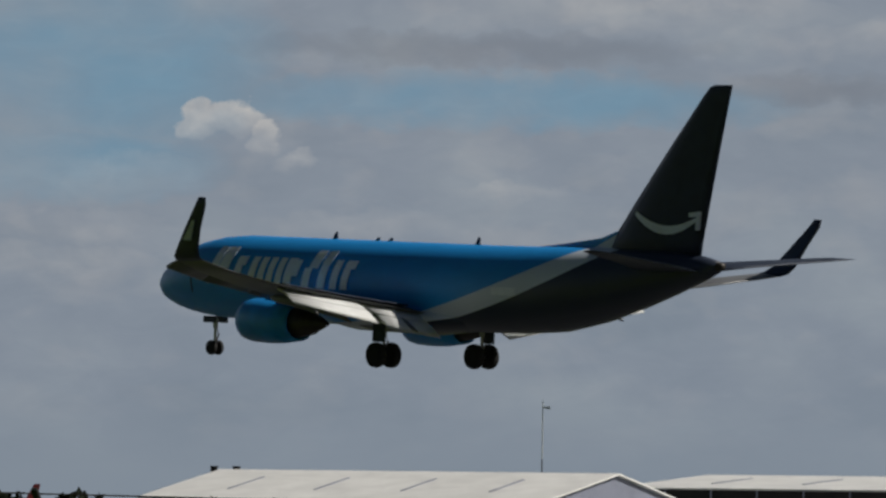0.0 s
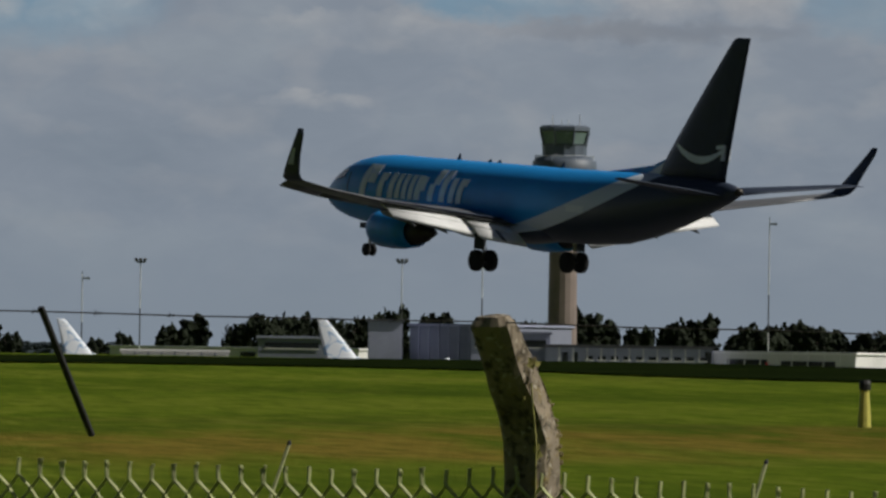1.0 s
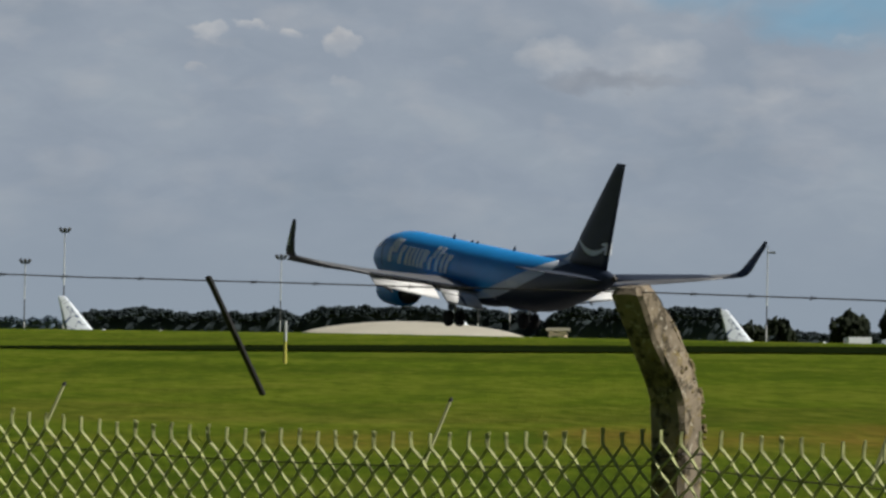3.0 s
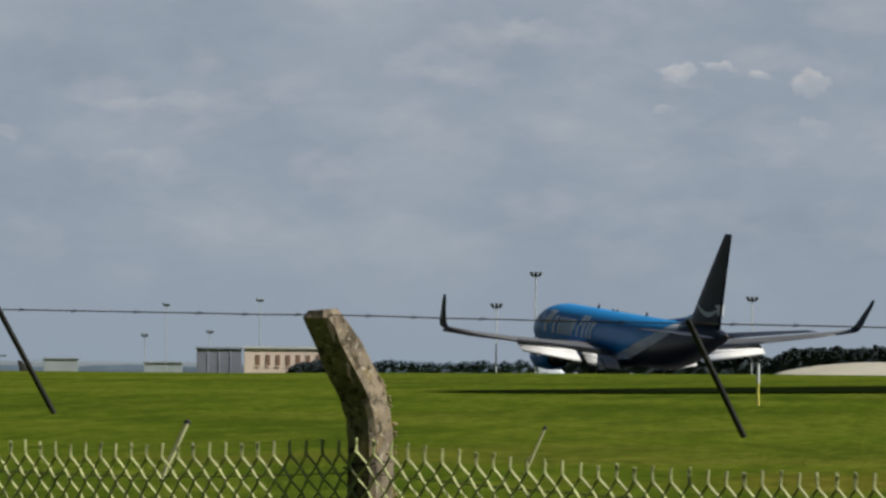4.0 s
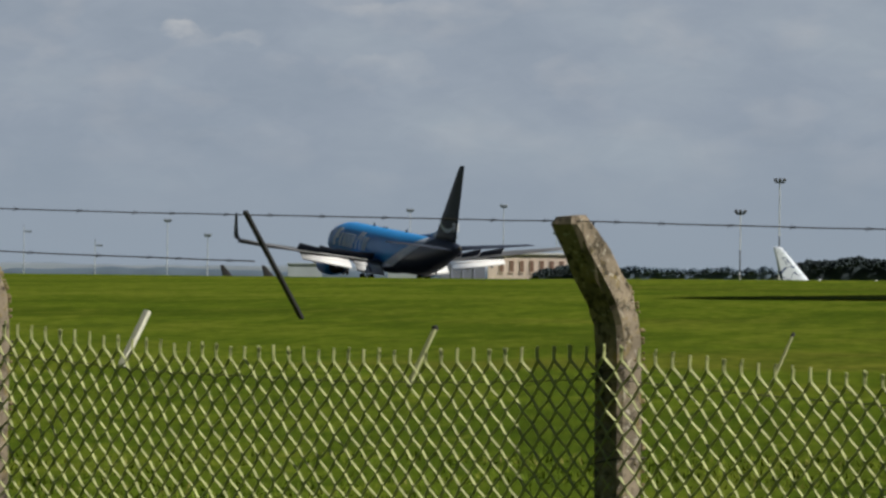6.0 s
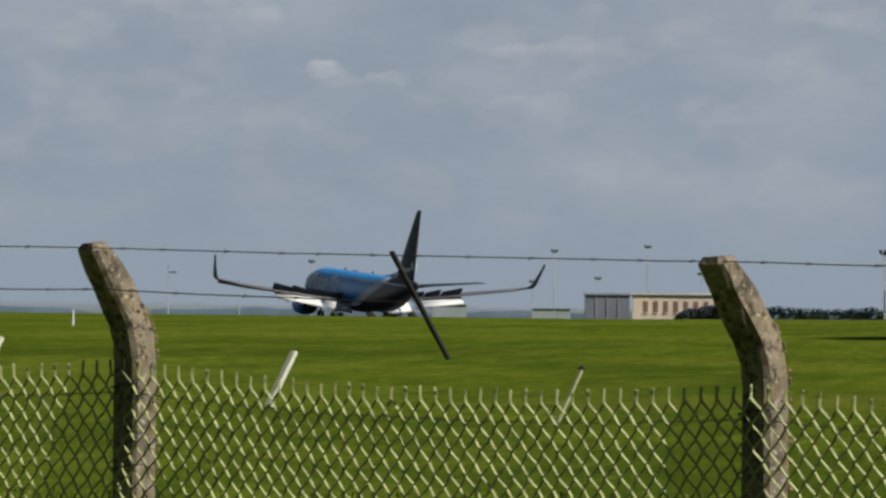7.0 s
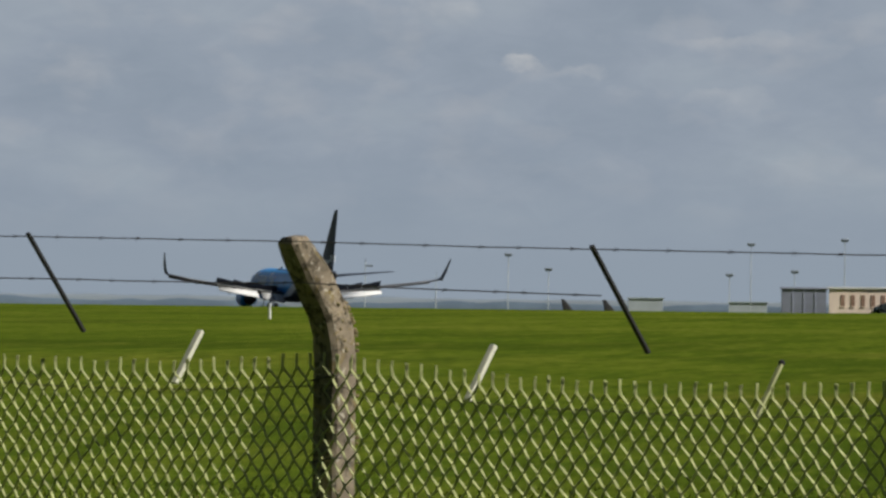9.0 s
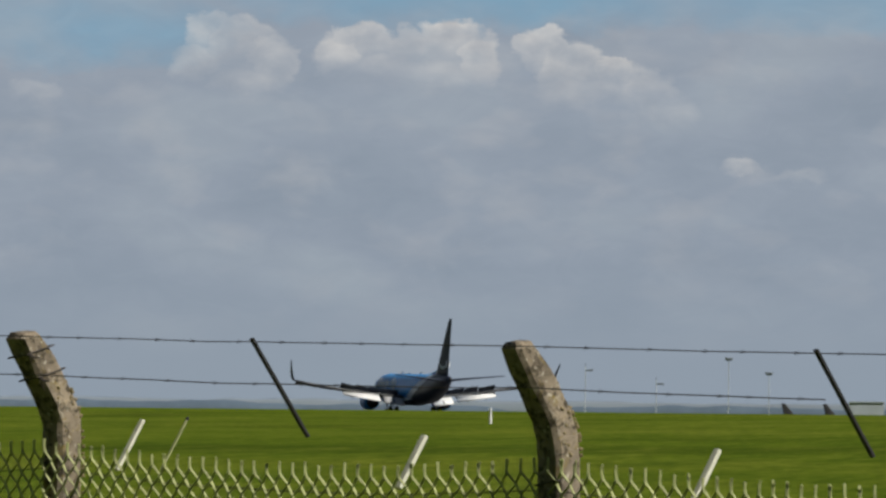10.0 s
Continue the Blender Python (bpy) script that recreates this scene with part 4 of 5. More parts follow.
def netting(s0, s1, k):
    """Diamond netting: zigzag wires that hook into their neighbours, with twisted ends standing up at the head."""
    pitch, rows, step = 0.0368, 36, 0.0425
    bm = bmesh.new()
    n = 2 * int((s1 - s0) / pitch / 2)
    pitch = (s1 - s0) / n
    rnd = random.Random(k)
    for i in range(n):
        c = s0 + (i + 0.5) * pitch
        q = (c - s0) / (s1 - s0)
        head = MESH_TOP - NET_SAG[k] * 4 * q * (1 - q)
        pts = []
        for j in range(rows + 1):
            turn = 1 if (i + j) % 2 else -1
            h = head - 0.045 - j * step
            u = c + turn * (pitch / 2 + 0.0015)
            u += 0.007 * noise.noise((u * 2.4, h * 5, 2.0 + k))
            sag = 0.014 * math.sin(h * 6 + u * 1.3) + 0.012 * noise.noise((u * 1.6, h * 3, k))
            pts.append(fence_point(u, -0.07 + sag + 0.005 * (1 if j % 2 else -1), h + 0.005 * noise.noise((u * 5, h * 7, 5.0))))
        turn = 1 if i % 2 else -1
        tip = pts[0] + Vector((0, 0, 0.043 + rnd.uniform(-0.008, 0.008))) + rnd.uniform(-0.005, 0.004) * Vector((FU[0], FU[1], 0))
        tube(bm, [tip] + pts, 0.0059, 4)
    return thing("chain_link_netting", bm, M_WIRE, "weathered green chain-link netting strained between concrete posts", "chain-link fence", "netting bays of the boundary fence", "stuff")


for i, (a, b) in enumerate(zip(POSTS, POSTS[1:])):
    netting(a, b, i)


def strand(name, points, r, label, barbs=0.0, seed=0):
    bm = bmesh.new()
    tube(bm, points, r, 5)
    rnd = random.Random(seed)
    if barbs:
        for a, b in zip(points, points[1:]):
            n = max(1, int((b - a).length / barbs))
            for i in range(n):
                p = a.lerp(b, (i + rnd.random() * 0.5) / n)
                d = (b - a).normalized() * 0.008
                for q in (Vector((0.002, 0.002, 0.007)), Vector((-0.004, 0.001, -0.006))):
                    tube(bm, [p - d - q * 0.6, p + d + q], 0.0016, 3)
    return thing(name, bm, M_BARB, label, "wire", "barbed strands of the fence")


def sagging(out, up, dip, seed):
    pts = []
    for a, b in zip(POSTS, POSTS[1:]):
        for i in range(12):
            q = i / 12
            s = a + (b - a) * q
            pts.append(fence_point(s, out, up - dip * 4 * q * (1 - q) + 0.004 * noise.noise((s * 2.2, seed, 0))))
    return pts


strand("barbed_wire", sagging(-0.262, 1.996, 0.004, 1.0), 0.0022, "rusty barbed wire along the heads of the posts", 0.28, 1)
LOOSE_END = along(16.2)
strand("barbed_wire", [p for p in sagging(-0.185, 1.845, 0.012, 2.0) if p.x * FU[0] + p.y * FU[1] > LOOSE_END], 0.0024, "rusty barbed wire half way up the cranked heads", 0.28, 2)
strand("line_wire", sagging(-0.058, 1.475, 0.05, 3.0), 0.0022, "plain line wire threaded through the netting")

for b in (35.78, 28.38, 21.53, 15.79, 11.10):
    s = along(b, -0.285)
    bm = bmesh.new()
    foot, head = fence_point(s - 0.0, 0.0, 1.635), fence_point(s, -0.285, 2.005)
    ax = (head - foot).normalized()
    sd = Vector((FU[0], FU[1], 0))
    nr = ax.cross(sd)
    loft(bm, [[p + sd * (0.0095 * u) + nr * (0.006 * v) for u, v in ((-1, -1), (1, -1), (1, 1), (-1, 1))] for p in (foot, foot.lerp(head, 0.3), foot.lerp(head, 0.7), head)])
    bmesh.ops.bevel(bm, geom=list(bm.edges), offset=0.0015, segments=1, affect="EDGES")
    thing("wire_dropper", bm, M_IRON, "black iron bar tying the sloping barbed strands together", "wire dropper", "droppers on the barbed wire")

for b, el, wide in ((34.4, -0.835, 0), (30.45, -0.735, 0), (27.25, -0.62, 0.3), (23.56, -0.545, 0), (20.35, -0.47, 0), (17.38, -0.447, 0.45), (14.99, -0.328, 1), (12.55, -0.236, 1), (10.57, -0.12, 0), (10.2, -0.13, 0.7)):
    s = along(b, 0.13)
    r = (fence_point(s, 0.13).xy).length
    top_z = EYE + r * math.tan(radians(el)) - fence_base(s)
    foot, head = fence_point(s, 0.0, top_z - 0.20), fence_point(s, 0.13, top_z)
    h = 0.005 + 0.010 * wide
    bm = bmesh.new()
    ax = (head - foot).normalized()
    sd = Vector((FU[0], FU[1], 0))
    nr = ax.cross(sd)
    loft(bm, [[p + sd * (h * u) + nr * (h * 0.6 * v) for u, v in ((-1, -1), (1, -1), (1, 1), (-1, 1))] for p in (foot, foot.lerp(head, 0.5), head)])
    bmesh.ops.bevel(bm, geom=list(bm.edges), offset=h * 0.25, segments=1, affect="EDGES")
    stake = thing("fence_stake", bm, M_BATTEN if wide > 0.55 else M_TWIG, "white painted stake leaning behind the netting" if wide > 0.55 else "thin grey-green stake leaning behind the netting", "fence stake", "stakes leaning behind the netting")
    if wide < 0.55:
        bm = bmesh.new()
        tube(bm, [head - ax * 0.006, head + ax * 0.002, head + ax * 0.010], [h * 1.05, h * 1.35, h * 0.8], 8)
        part("cap", bm, M_IRON, stake, "black cap")


# yellowing weed that clings to one post
def weed(s):
    rnd = random.Random(77)
    ob = holder("climbing_weed", "yellowing weed clinging to a concrete post", "weed")
    bm = bmesh.new()
    path = [fence_point(s - 0.07 - 0.02 * math.sin(i), -0.03 - 0.012 * i, 0.3 + 0.17 * i) for i in range(10)]
    tube(bm, path, 0.003, 5)
    part("stem", bm, M_WEED, ob)
    for i in range(34):
        p = path[rnd.randrange(4, 10)] + Vector((rnd.uniform(-0.02, 0.03), rnd.uniform(-0.02, 0.02), rnd.uniform(-0.05, 0.05)))
        q = Euler((rnd.uniform(0, 6), rnd.uniform(0, 6), rnd.uniform(0, 6))).to_matrix()
        l = rnd.uniform(0.015, 0.04)
        bm = bmesh.new()
        v = [bm.verts.new(p + q @ Vector(w) * l) for w in ((0, 0, 0), (0.5, 0.42, 0.12), (1.1, 0, 0), (0.5, -0.42, 0.12))]
        bm.faces.new((v[0], v[1], v[2]))
        bm.faces.new((v[0], v[2], v[3]))
        part("leaf", bm, M_WEED, ob)


M_WEED = worn("yellow_green_weed", (0.30, 0.28, 0.08), 0.35, 20, 0.8)
weed(POSTS[2])


# ---- airfield markers
def marker_post(bearing, r, h, w, top, label, body, cap):
    x, y = polar(bearing, r)
    z = float(ground_z(x, y))
    ob = holder("runway_marker", label, "marker post", "marker posts on the grass")
    bm = bmesh.new()
    tube(bm, [(0, 0, -0.1), (0, 0, h * 0.25), (0, 0, h - top)], [w * 0.5, w * 0.45, w * 0.32], 10)
    part("stem", bm, body, ob)
    bm = bmesh.new()
    tube(bm, [(0, 0, h - top), (0, 0, h - top * 0.4), (0, 0, h)], [w * 0.42, w * 0.46, w * 0.36], 10)
    part("cap", bm, cap, ob)
    ob.matrix_world = Matrix.Translation((x, y, z))
    return ob


def ground_range(bearing, el):
    rs = np.linspace(30, 400, 1500)
    x, y = rs * math.sin(radians(bearing)), rs * math.cos(radians(bearing))
    return float(rs[np.argmin(np.abs((ground_z(x, y) - EYE) / rs - math.tan(radians(el))))])


for b, lo, hi, w, top, body, cap, label in ((35.27, -0.538, -0.141, 0.23, 0.17, M_YELLOW, M_BLACK, "yellow marker post with a black cap on the grass"),
                                            (22.16, -0.267, 0.09, 0.10, 0.55, M_YELLOW, M_MASTW, "thin post, yellow below and white above"),
                                            (13.10, -0.134, 0.0, 0.16, 0.2, M_LOW, M_MASTW, "short pale marker post on the grass")):
    r = ground_range(b, lo)
    marker_post(b, r, r * (math.tan(radians(hi)) - math.tan(radians(lo))), w, top, label, body, cap)


# ---- buildings
BASE = -6.2


def shed(name, bearing0, r0, bearing1, r1, depth, top, material, roof, label, windows=(), trim=None, bays=0, glass=None):
    """A flat-roofed block; its front runs between two bearings, and top is the height of its roof as an angle."""
    a, b = Vector((*polar(bearing0, r0), 0)), Vector((*polar(bearing1, r1), 0))
    u = (b - a).normalized()
    v = Vector((-u.y, u.x, 0))
    if v.dot(a) < 0:
        v = -v
    ln = (b - a).length
    h = EYE + (r0 + r1) / 2 * math.tan(radians(top)) - BASE
    ob = holder(name, label, "building")
    m = Matrix((u.to_tuple(), v.to_tuple(), (0, 0, 1))).transposed().to_4x4()
    ob.matrix_world = Matrix.Translation((a.x, a.y, BASE)) @ m
    bm = bmesh.new()
    box(bm, (0, 0, 0), (ln, depth, h), None, 0.1)
    part("wall", bm, material, ob)
    bm = bmesh.new()
    box(bm, (-0.35, -0.35, h + 0.004), (ln + 0.35, depth + 0.35, h + 0.45), None, 0.08)
    part("roof", bm, roof, ob)
    if bays:
        for i in range(1, bays):
            bm = bmesh.new()
            box(bm, (ln * i / bays - 0.12, -0.12, 0), (ln * i / bays + 0.12, -0.004, h))
            part("wall_rib", bm, trim or roof, ob)
    for x0, x1, z0, z1 in windows:
        bm = bmesh.new()
        box(bm, (ln * x0, -0.10, h - z1), (ln * x1, -0.004, h - z0))
        w = part("window", bm, glass or M_GLASS, ob)
        bm = bmesh.new()
        box(bm, (ln * x0 - 0.15, -0.18, h - z1 - 0.2), (ln * x1 + 0.15, -0.104, h - z1))
        part("sill", bm, trim or roof, w)
    return ob


shed("terminal_block", 31.08, 1150, 31.37, 1150, 9, 0.293, M_CLAD2, M_CLAD, "plain grey-violet service block beside the terminal", trim=M_CLAD)
shed("terminal_block", 31.43, 1160, 32.02, 1150, 25, 0.262, M_CLAD, M_CLAD2, "blue-grey terminal block with ribbed cladding", trim=M_CLAD2, bays=7)
shed("terminal_block", 31.95, 1140, 32.62, 1140, 18, 0.205, M_CLAD2, M_CLAD, "grey-violet terminal wing with an overhanging roof", [(0.05, 0.95, 1.0, 2.2)], M_LOW)
shed("terminal_pier", 32.58, 1130, 34.0, 1130, 16, 0.100, M_CLAD2, M_MASTD, "long violet-grey pier with a dark roof edge",
     [(0.10, 0.135, 0.8, 2.6), (0.165, 0.195, 0.8, 2.6), (0.95, 0.99, 0.5, 3.0)] + [(x, x + 0.045, 1.4, 2.0) for x in np.arange(0.24, 0.92, 0.075)], M_LOW, 12)
shed("cargo_shed", 34.0, 1135, 35.2, 1125, 20, 0.065, M_LOW, M_ROOF, "low white shed with wide dark doors", [(0.10, 0.38, 0.9, 3.0), (0.48, 0.86, 1.1, 2.4)], M_LOW, 9)
shed("cargo_shed", 35.2, 1145, 36.6, 1145, 20, 0.03, M_LOW, M_CLAD, "low pale shed along the apron", [(0.1, 0.3, 0.8, 2.2), (0.5, 0.8, 0.8, 2.2)], M_LOW)
shed("service_building", 28.9, 1300, 31.0, 1280, 14, 0.045, M_LOW, M_ROOF, "long low off-white building by the apron", [(x, x + 0.06, 0.5, 1.6) for x in np.arange(0.05, 0.9, 0.16)], M_CLAD)
shed("service_building", 30.15, 1260, 30.72, 1260, 12, 0.14, M_CLAD, M_CLAD2, "dark grey office block with a flat roof", [(0.1, 0.9, 0.8, 1.8)], M_LOW)
shed("peach_office", 17.82, 1500, 18.82, 1500, 18, 0.176, M_ORANGE, M_LOW, "peach-clad office with a row of dark upright windows",
          [(x, x + 0.035, 1.3, 3.8) for x in np.arange(0.10, 0.92, 0.085)], M_ORANGE, glass=M_BRONZE)
shed("grey_hall", 17.42, 1500, 17.80, 1500, 18, 0.172, M_CLAD, M_CLAD2, "blue-grey hall joined to the peach office", (), M_CLAD2, 4)
for b0, b1, t in ((16.13, 16.42, 0.085), (16.98, 17.3, 0.060)):
    shed("far_shed", b0, 2100, b1, 2100, 20, t - 0.012, M_FARWALL, M_FARWALL, "far pale warehouse near the horizon")


def gabled_hangar(a, b, depth, eave, ridge, wall, roof, label, ribs):
    a, b = Vector((*a, 0)), Vector((*b, 0))
    u = (b - a).normalized()
    v = Vector((-u.y, u.x, 0))
    if v.dot(a) < 0:
        v = -v
    ln = (b - a).length
    ob = holder("hangar", label, "hangar")
    m = Matrix((u.to_tuple(), v.to_tuple(), (0, 0, 1))).transposed().to_4x4()
    ob.matrix_world = Matrix.Translation((a.x, a.y, BASE)) @ m
    e, r = eave - BASE, ridge - BASE
    bm = bmesh.new()
    loft(bm, [[(x, 0, 0), (x, 0, e), (x, depth / 2, r), (x, depth, e), (x, depth, 0)] for x in (0, ln)])
    part("wall", bm, wall, ob)
    for y0, y1, z0, z1 in ((-0.6, depth / 2, e - 0.12, r + 0.02), (depth / 2, depth + 0.6, r + 0.02, e - 0.12)):
        bm = bmesh.new()
        loft(bm, [[(x, y0, z0 + 0.05), (x, y1, z1 + 0.05), (x, y1, z1 + 0.3), (x, y0, z0 + 0.3)] for x in np.linspace(-0.6, ln + 0.6, 12)])
        part("roof_slope", bm, roof, ob)
    for i in range(1, ribs):
        bm = bmesh.new()
        x = ln * i / ribs
        box(bm, (x - 0.1, -0.15, 0), (x + 0.1, -0.004, e))
        part("wall_rib", bm, M_CLAD2, ob)
    for i in range(4):
        bm = bmesh.new()
        x = ln * (0.16 + 0.22 * i)
        z0 = e + (r - e) * 0.28
        z1 = e + (r - e) * 0.72
        loft(bm, [[(x + d + o, depth * 0.5 * q, z + 0.33), (x + d + o + 0.35, depth * 0.5 * q, z + 0.33), (x + d + o + 0.35, depth * 0.5 * q, z + 0.42), (x + d + o, depth * 0.5 * q, z + 0.42)]
                  for q, z, o, d in ((0.28, z0, 0, 0), (0.72, z1, 0, 0))])
        part("rooflight", bm, M_CLAD, ob)
    return ob


gabled_hangar(polar(36.62, 930), polar(39.98, 900), 44, 4.5, 8.45, M_CLAD, M_ROOF, "large grey hangar with a pale shallow metal roof", 6)
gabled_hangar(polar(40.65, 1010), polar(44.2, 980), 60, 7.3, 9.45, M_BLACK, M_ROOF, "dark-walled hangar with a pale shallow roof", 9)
for b in (37.22, 37.41):
    x, y = polar(b, 960)
    bm = bmesh.new()
    tube(bm, [(x, y, 7.2), (x, y, 9.0), (x, y, 9.3)], [0.5, 0.5, 0.65], 10)
    thing("roof_vent", bm, M_BLACK, "black round ventilator on the hangar ridge", "roof vent", "ventilators on the hangar roof")


def mound_shed():
    bm = bmesh.new()
    rings = []
    for i, b in enumerate(np.linspace(22.25, 24.2, 15)):
        q = i / 14
        z = EYE + 800 * math.tan(radians(-0.012 + 0.125 * math.sin(math.pi * q) ** 0.7))
        p, w = polar(b, 790), polar(b, 850)
        c = polar(b, 820)
        rings.append([(p[0], p[1], BASE), (p[0], p[1], z * 0.45 - 1.4), (c[0], c[1], z), (w[0], w[1], z * 0.45 - 1.4), (w[0], w[1], BASE)])
    loft(bm, rings)
    return thing("canvas_hangar", bm, M_SAND, "long low pale rounded shelter beyond the runway", "shelter", smooth=True)


mound_shed()


shed("site_cabin", 24.38, 820, 24.54, 820, 3, 0.045, M_ORANGE, M_SAND, "small peach site cabin beyond the runway", [(0.2, 0.5, 0.6, 1.4)], M_LOW)
shed("apron_stand", 29.0, 1080, 29.9, 1080, 6, 0.012, M_LOW, M_LOW, "low white blast wall along the apron", (), M_CLAD, 8)


def van(bearing, r, turn):
    x, y = polar(bearing, r)
    z = float(ground_z(x, y))
    ob = holder("service_van", "white service van parked beyond the runway", "van", "vans beyond the runway")
    ob.matrix_world = Matrix.Translation((x, y, z)) @ pose(0, 0, 0, 0, 0, turn)
    bm = bmesh.new()
    loft(bm, [[(px, s, pz) for px, pz in ((-2.6, 0.45), (2.5, 0.45), (2.55, 1.1), (1.75, 1.35), (1.1, 2.25), (-2.5, 2.35), (-2.65, 1.0))] for s in (-0.98, -0.9, 0.9, 0.98)])
    part("body", bm, M_WHITE, ob)
    for s in (-1, 1):
        bm = bmesh.new()
        box(bm, (0.45, s * 0.99 - 0.01, 1.4), (1.25, s * 0.99 + 0.01, 2.0))
        part("side_window", bm, M_GLASS, ob)
        for px in (-1.7, 1.6):
            wb = wheel_mesh(0.34, 0.22)
            bmesh.ops.translate(wb, vec=(px, s * 0.85, 0.34), verts=wb.verts)
            part("wheel", wb, M_TYRE, ob)


for b, t in ((26.98, 70), (27.32, 80)):
    van(b, 585, t)


# ---- control tower
def control_tower(bearing, r):
    k = r * math.pi / 180
    ob = holder("control_tower", "tall control tower with a pinkish concrete shaft and glazed cab", "control tower")
    x, y = polar(bearing, r)
    ob.matrix_world = Matrix.Translation((x, y, BASE)) @ pose(0, 0, 0, 0, 0, 11)

    def ring(rad, el, n=8):
        z = EYE + r * math.tan(radians(el)) - BASE
        return [(rad * math.cos(2 * math.pi * (i + 0.5) / n), rad * math.sin(2 * math.pi * (i + 0.5) / n), z) for i in range(n)]
    bm = bmesh.new()
    loft(bm, [[(p[0], p[1], 0) for p in ring(2.95, 0, 16)], ring(2.75, 0.7, 16), ring(2.6, 1.40, 16)])
    part("shaft", bm, M_SHAFT, ob)
    bm = bmesh.new()
    loft(bm, [ring(2.7, 1.385, 28), ring(2.8, 1.42, 28), ring(5.7, 1.50, 28), ring(6.2, 1.54, 28), ring(6.25, 1.60, 28), ring(6.1, 1.665, 28), ring(5.4, 1.70, 28), ring(4.3, 1.71, 28)])
    part("drum", bm, M_DRUM, ob, smooth=True)
    bm = bmesh.new()
    loft(bm, [ring(4.2, 1.69, 12), ring(4.3, 1.80, 12), ring(4.5, 1.815, 12)])
    part("cab_base", bm, M_DRUM, ob)
    bm = bmesh.new()
    loft(bm, [ring(4.25, 1.81), ring(4.85, 1.915)])
    part("cab_glazing", bm, M_CABGLASS, ob, "greenish slanted cab glass")
    for p, q in zip(ring(4.3, 1.81), ring(4.92, 1.915)):
        bm = bmesh.new()
        tube(bm, [p, q], 0.28, 6)
        part("cab_mullion", bm, M_DRUM, ob)
    bm = bmesh.new()
    loft(bm, [ring(4.9, 1.915), ring(5.2, 1.925), ring(5.2, 1.955), ring(4.6, 1.972)])
    part("cab_roof", bm, M_DRUM, ob)
    bm = bmesh.new()
    for i in range(8):
        p, q = ring(6.0, 1.665)[i], ring(6.0, 1.665)[(i + 1) % 8]
        tube(bm, [p, (p[0], p[1], p[2] + 1.1), (q[0], q[1], q[2] + 1.1)], 0.06, 4)
    part("balcony_rail", bm, M_MASTW, ob)
    for px, py, h in ((-4.2, -1, 2.0), (4.4, 0.5, 2.6), (1.0, 2.0, 1.4), (-1.5, -2.5, 1.2)):
        z = EYE + r * math.tan(radians(1.965)) - BASE
        bm = bmesh.new()
        tube(bm, [(px, py, z - 0.3), (px, py, z + h)], [0.12, 0.06], 6)
        part("antenna", bm, M_MASTW, ob)


control_tower(32.72, 1300)


# ---- light masts
def light_mast(bearing, top, r=1250, head=1, dark=(0.42, 0.62)):
    x, y = polar(bearing, r)
    h = EYE + r * math.tan(radians(top)) - BASE
    ob = holder("light_mast", "slim apron floodlight mast with a dark band and lamp head", "light mast", "floodlight masts on the apron")
    ob.matrix_world = Matrix.Translation((x, y, BASE)) @ pose(0, 0, 0, 0, 0, -bearing)
    w = r * 0.00011 if r < 1500 else r * 0.00007
    for z0, z1, m in ((0, dark[0], M_MASTW), (dark[0], dark[1], M_MASTD), (dark[1], 1.0, M_MASTW)):
        bm = bmesh.new()
        tube(bm, [(0, 0, h * z0), (0, 0, h * z1)], [w * (1.15 - 0.5 * z0), w * (1.15 - 0.5 * z1)], 8)
        part("pole", bm, m if r < 1500 else M_MASTFAR, ob)
    bm = bmesh.new()
    if head == 1:
        c = r if r < 1500 else 0.62 * r
        box(bm, (-c * 0.0005, -0.2, h - c * 0.00032), (c * 0.0005, 0.2, h - c * 0.00012), None, 0.06)
        for q in (-0.6, 0, 0.6):
            tube(bm, [(q * c * 0.0007, 0, h - c * 0.00025), (q * c * 0.0012, -0.4, h + c * 0.0003)], [0.2, 0.34], 6)
    else:
        tube(bm, [(0, 0, h), (0, 0, h + r * 0.0005)], [w * 0.7, w * 0.3], 6)
        tube(bm, [(0, 0, h - r * 0.0006), (r * 0.0011, 0, h - r * 0.0006)], [0.15, 0.3], 6)
    part("lamp_head", bm, M_MASTD if head == 1 and r < 1500 else M_LAMPFAR, ob)
    return ob


for b, e, hd in ((39.99, 1.065, 0), (34.46, 1.20, 0), (32.04, 1.125, 1), (31.36, 0.806, 1), (29.15, 0.78, 1), (28.66, 0.66, 0), (26.22, 0.778, 0), (24.05, 0.45, 0), (23.78, 0.74, 1), (22.11, 0.63, 1),
                 (20.28, 0.824, 1), (19.95, 0.555, 1), (17.95, 0.585, 1), (17.16, 0.54, 1), (15.11, 0.43, 1), (16.98, 0.28, 1), (17.53, 0.314, 1), (18.4, 0.36, 1), (14.5, 0.25, 0), (15.45, 0.31, 1), (13.9, 0.36, 0)):
    light_mast(b, e, 1250 if b > 19 else 1700, hd, (0.35 + 0.12 * ((b * 7) % 1), 0.55 + 0.12 * ((b * 5) % 1)))


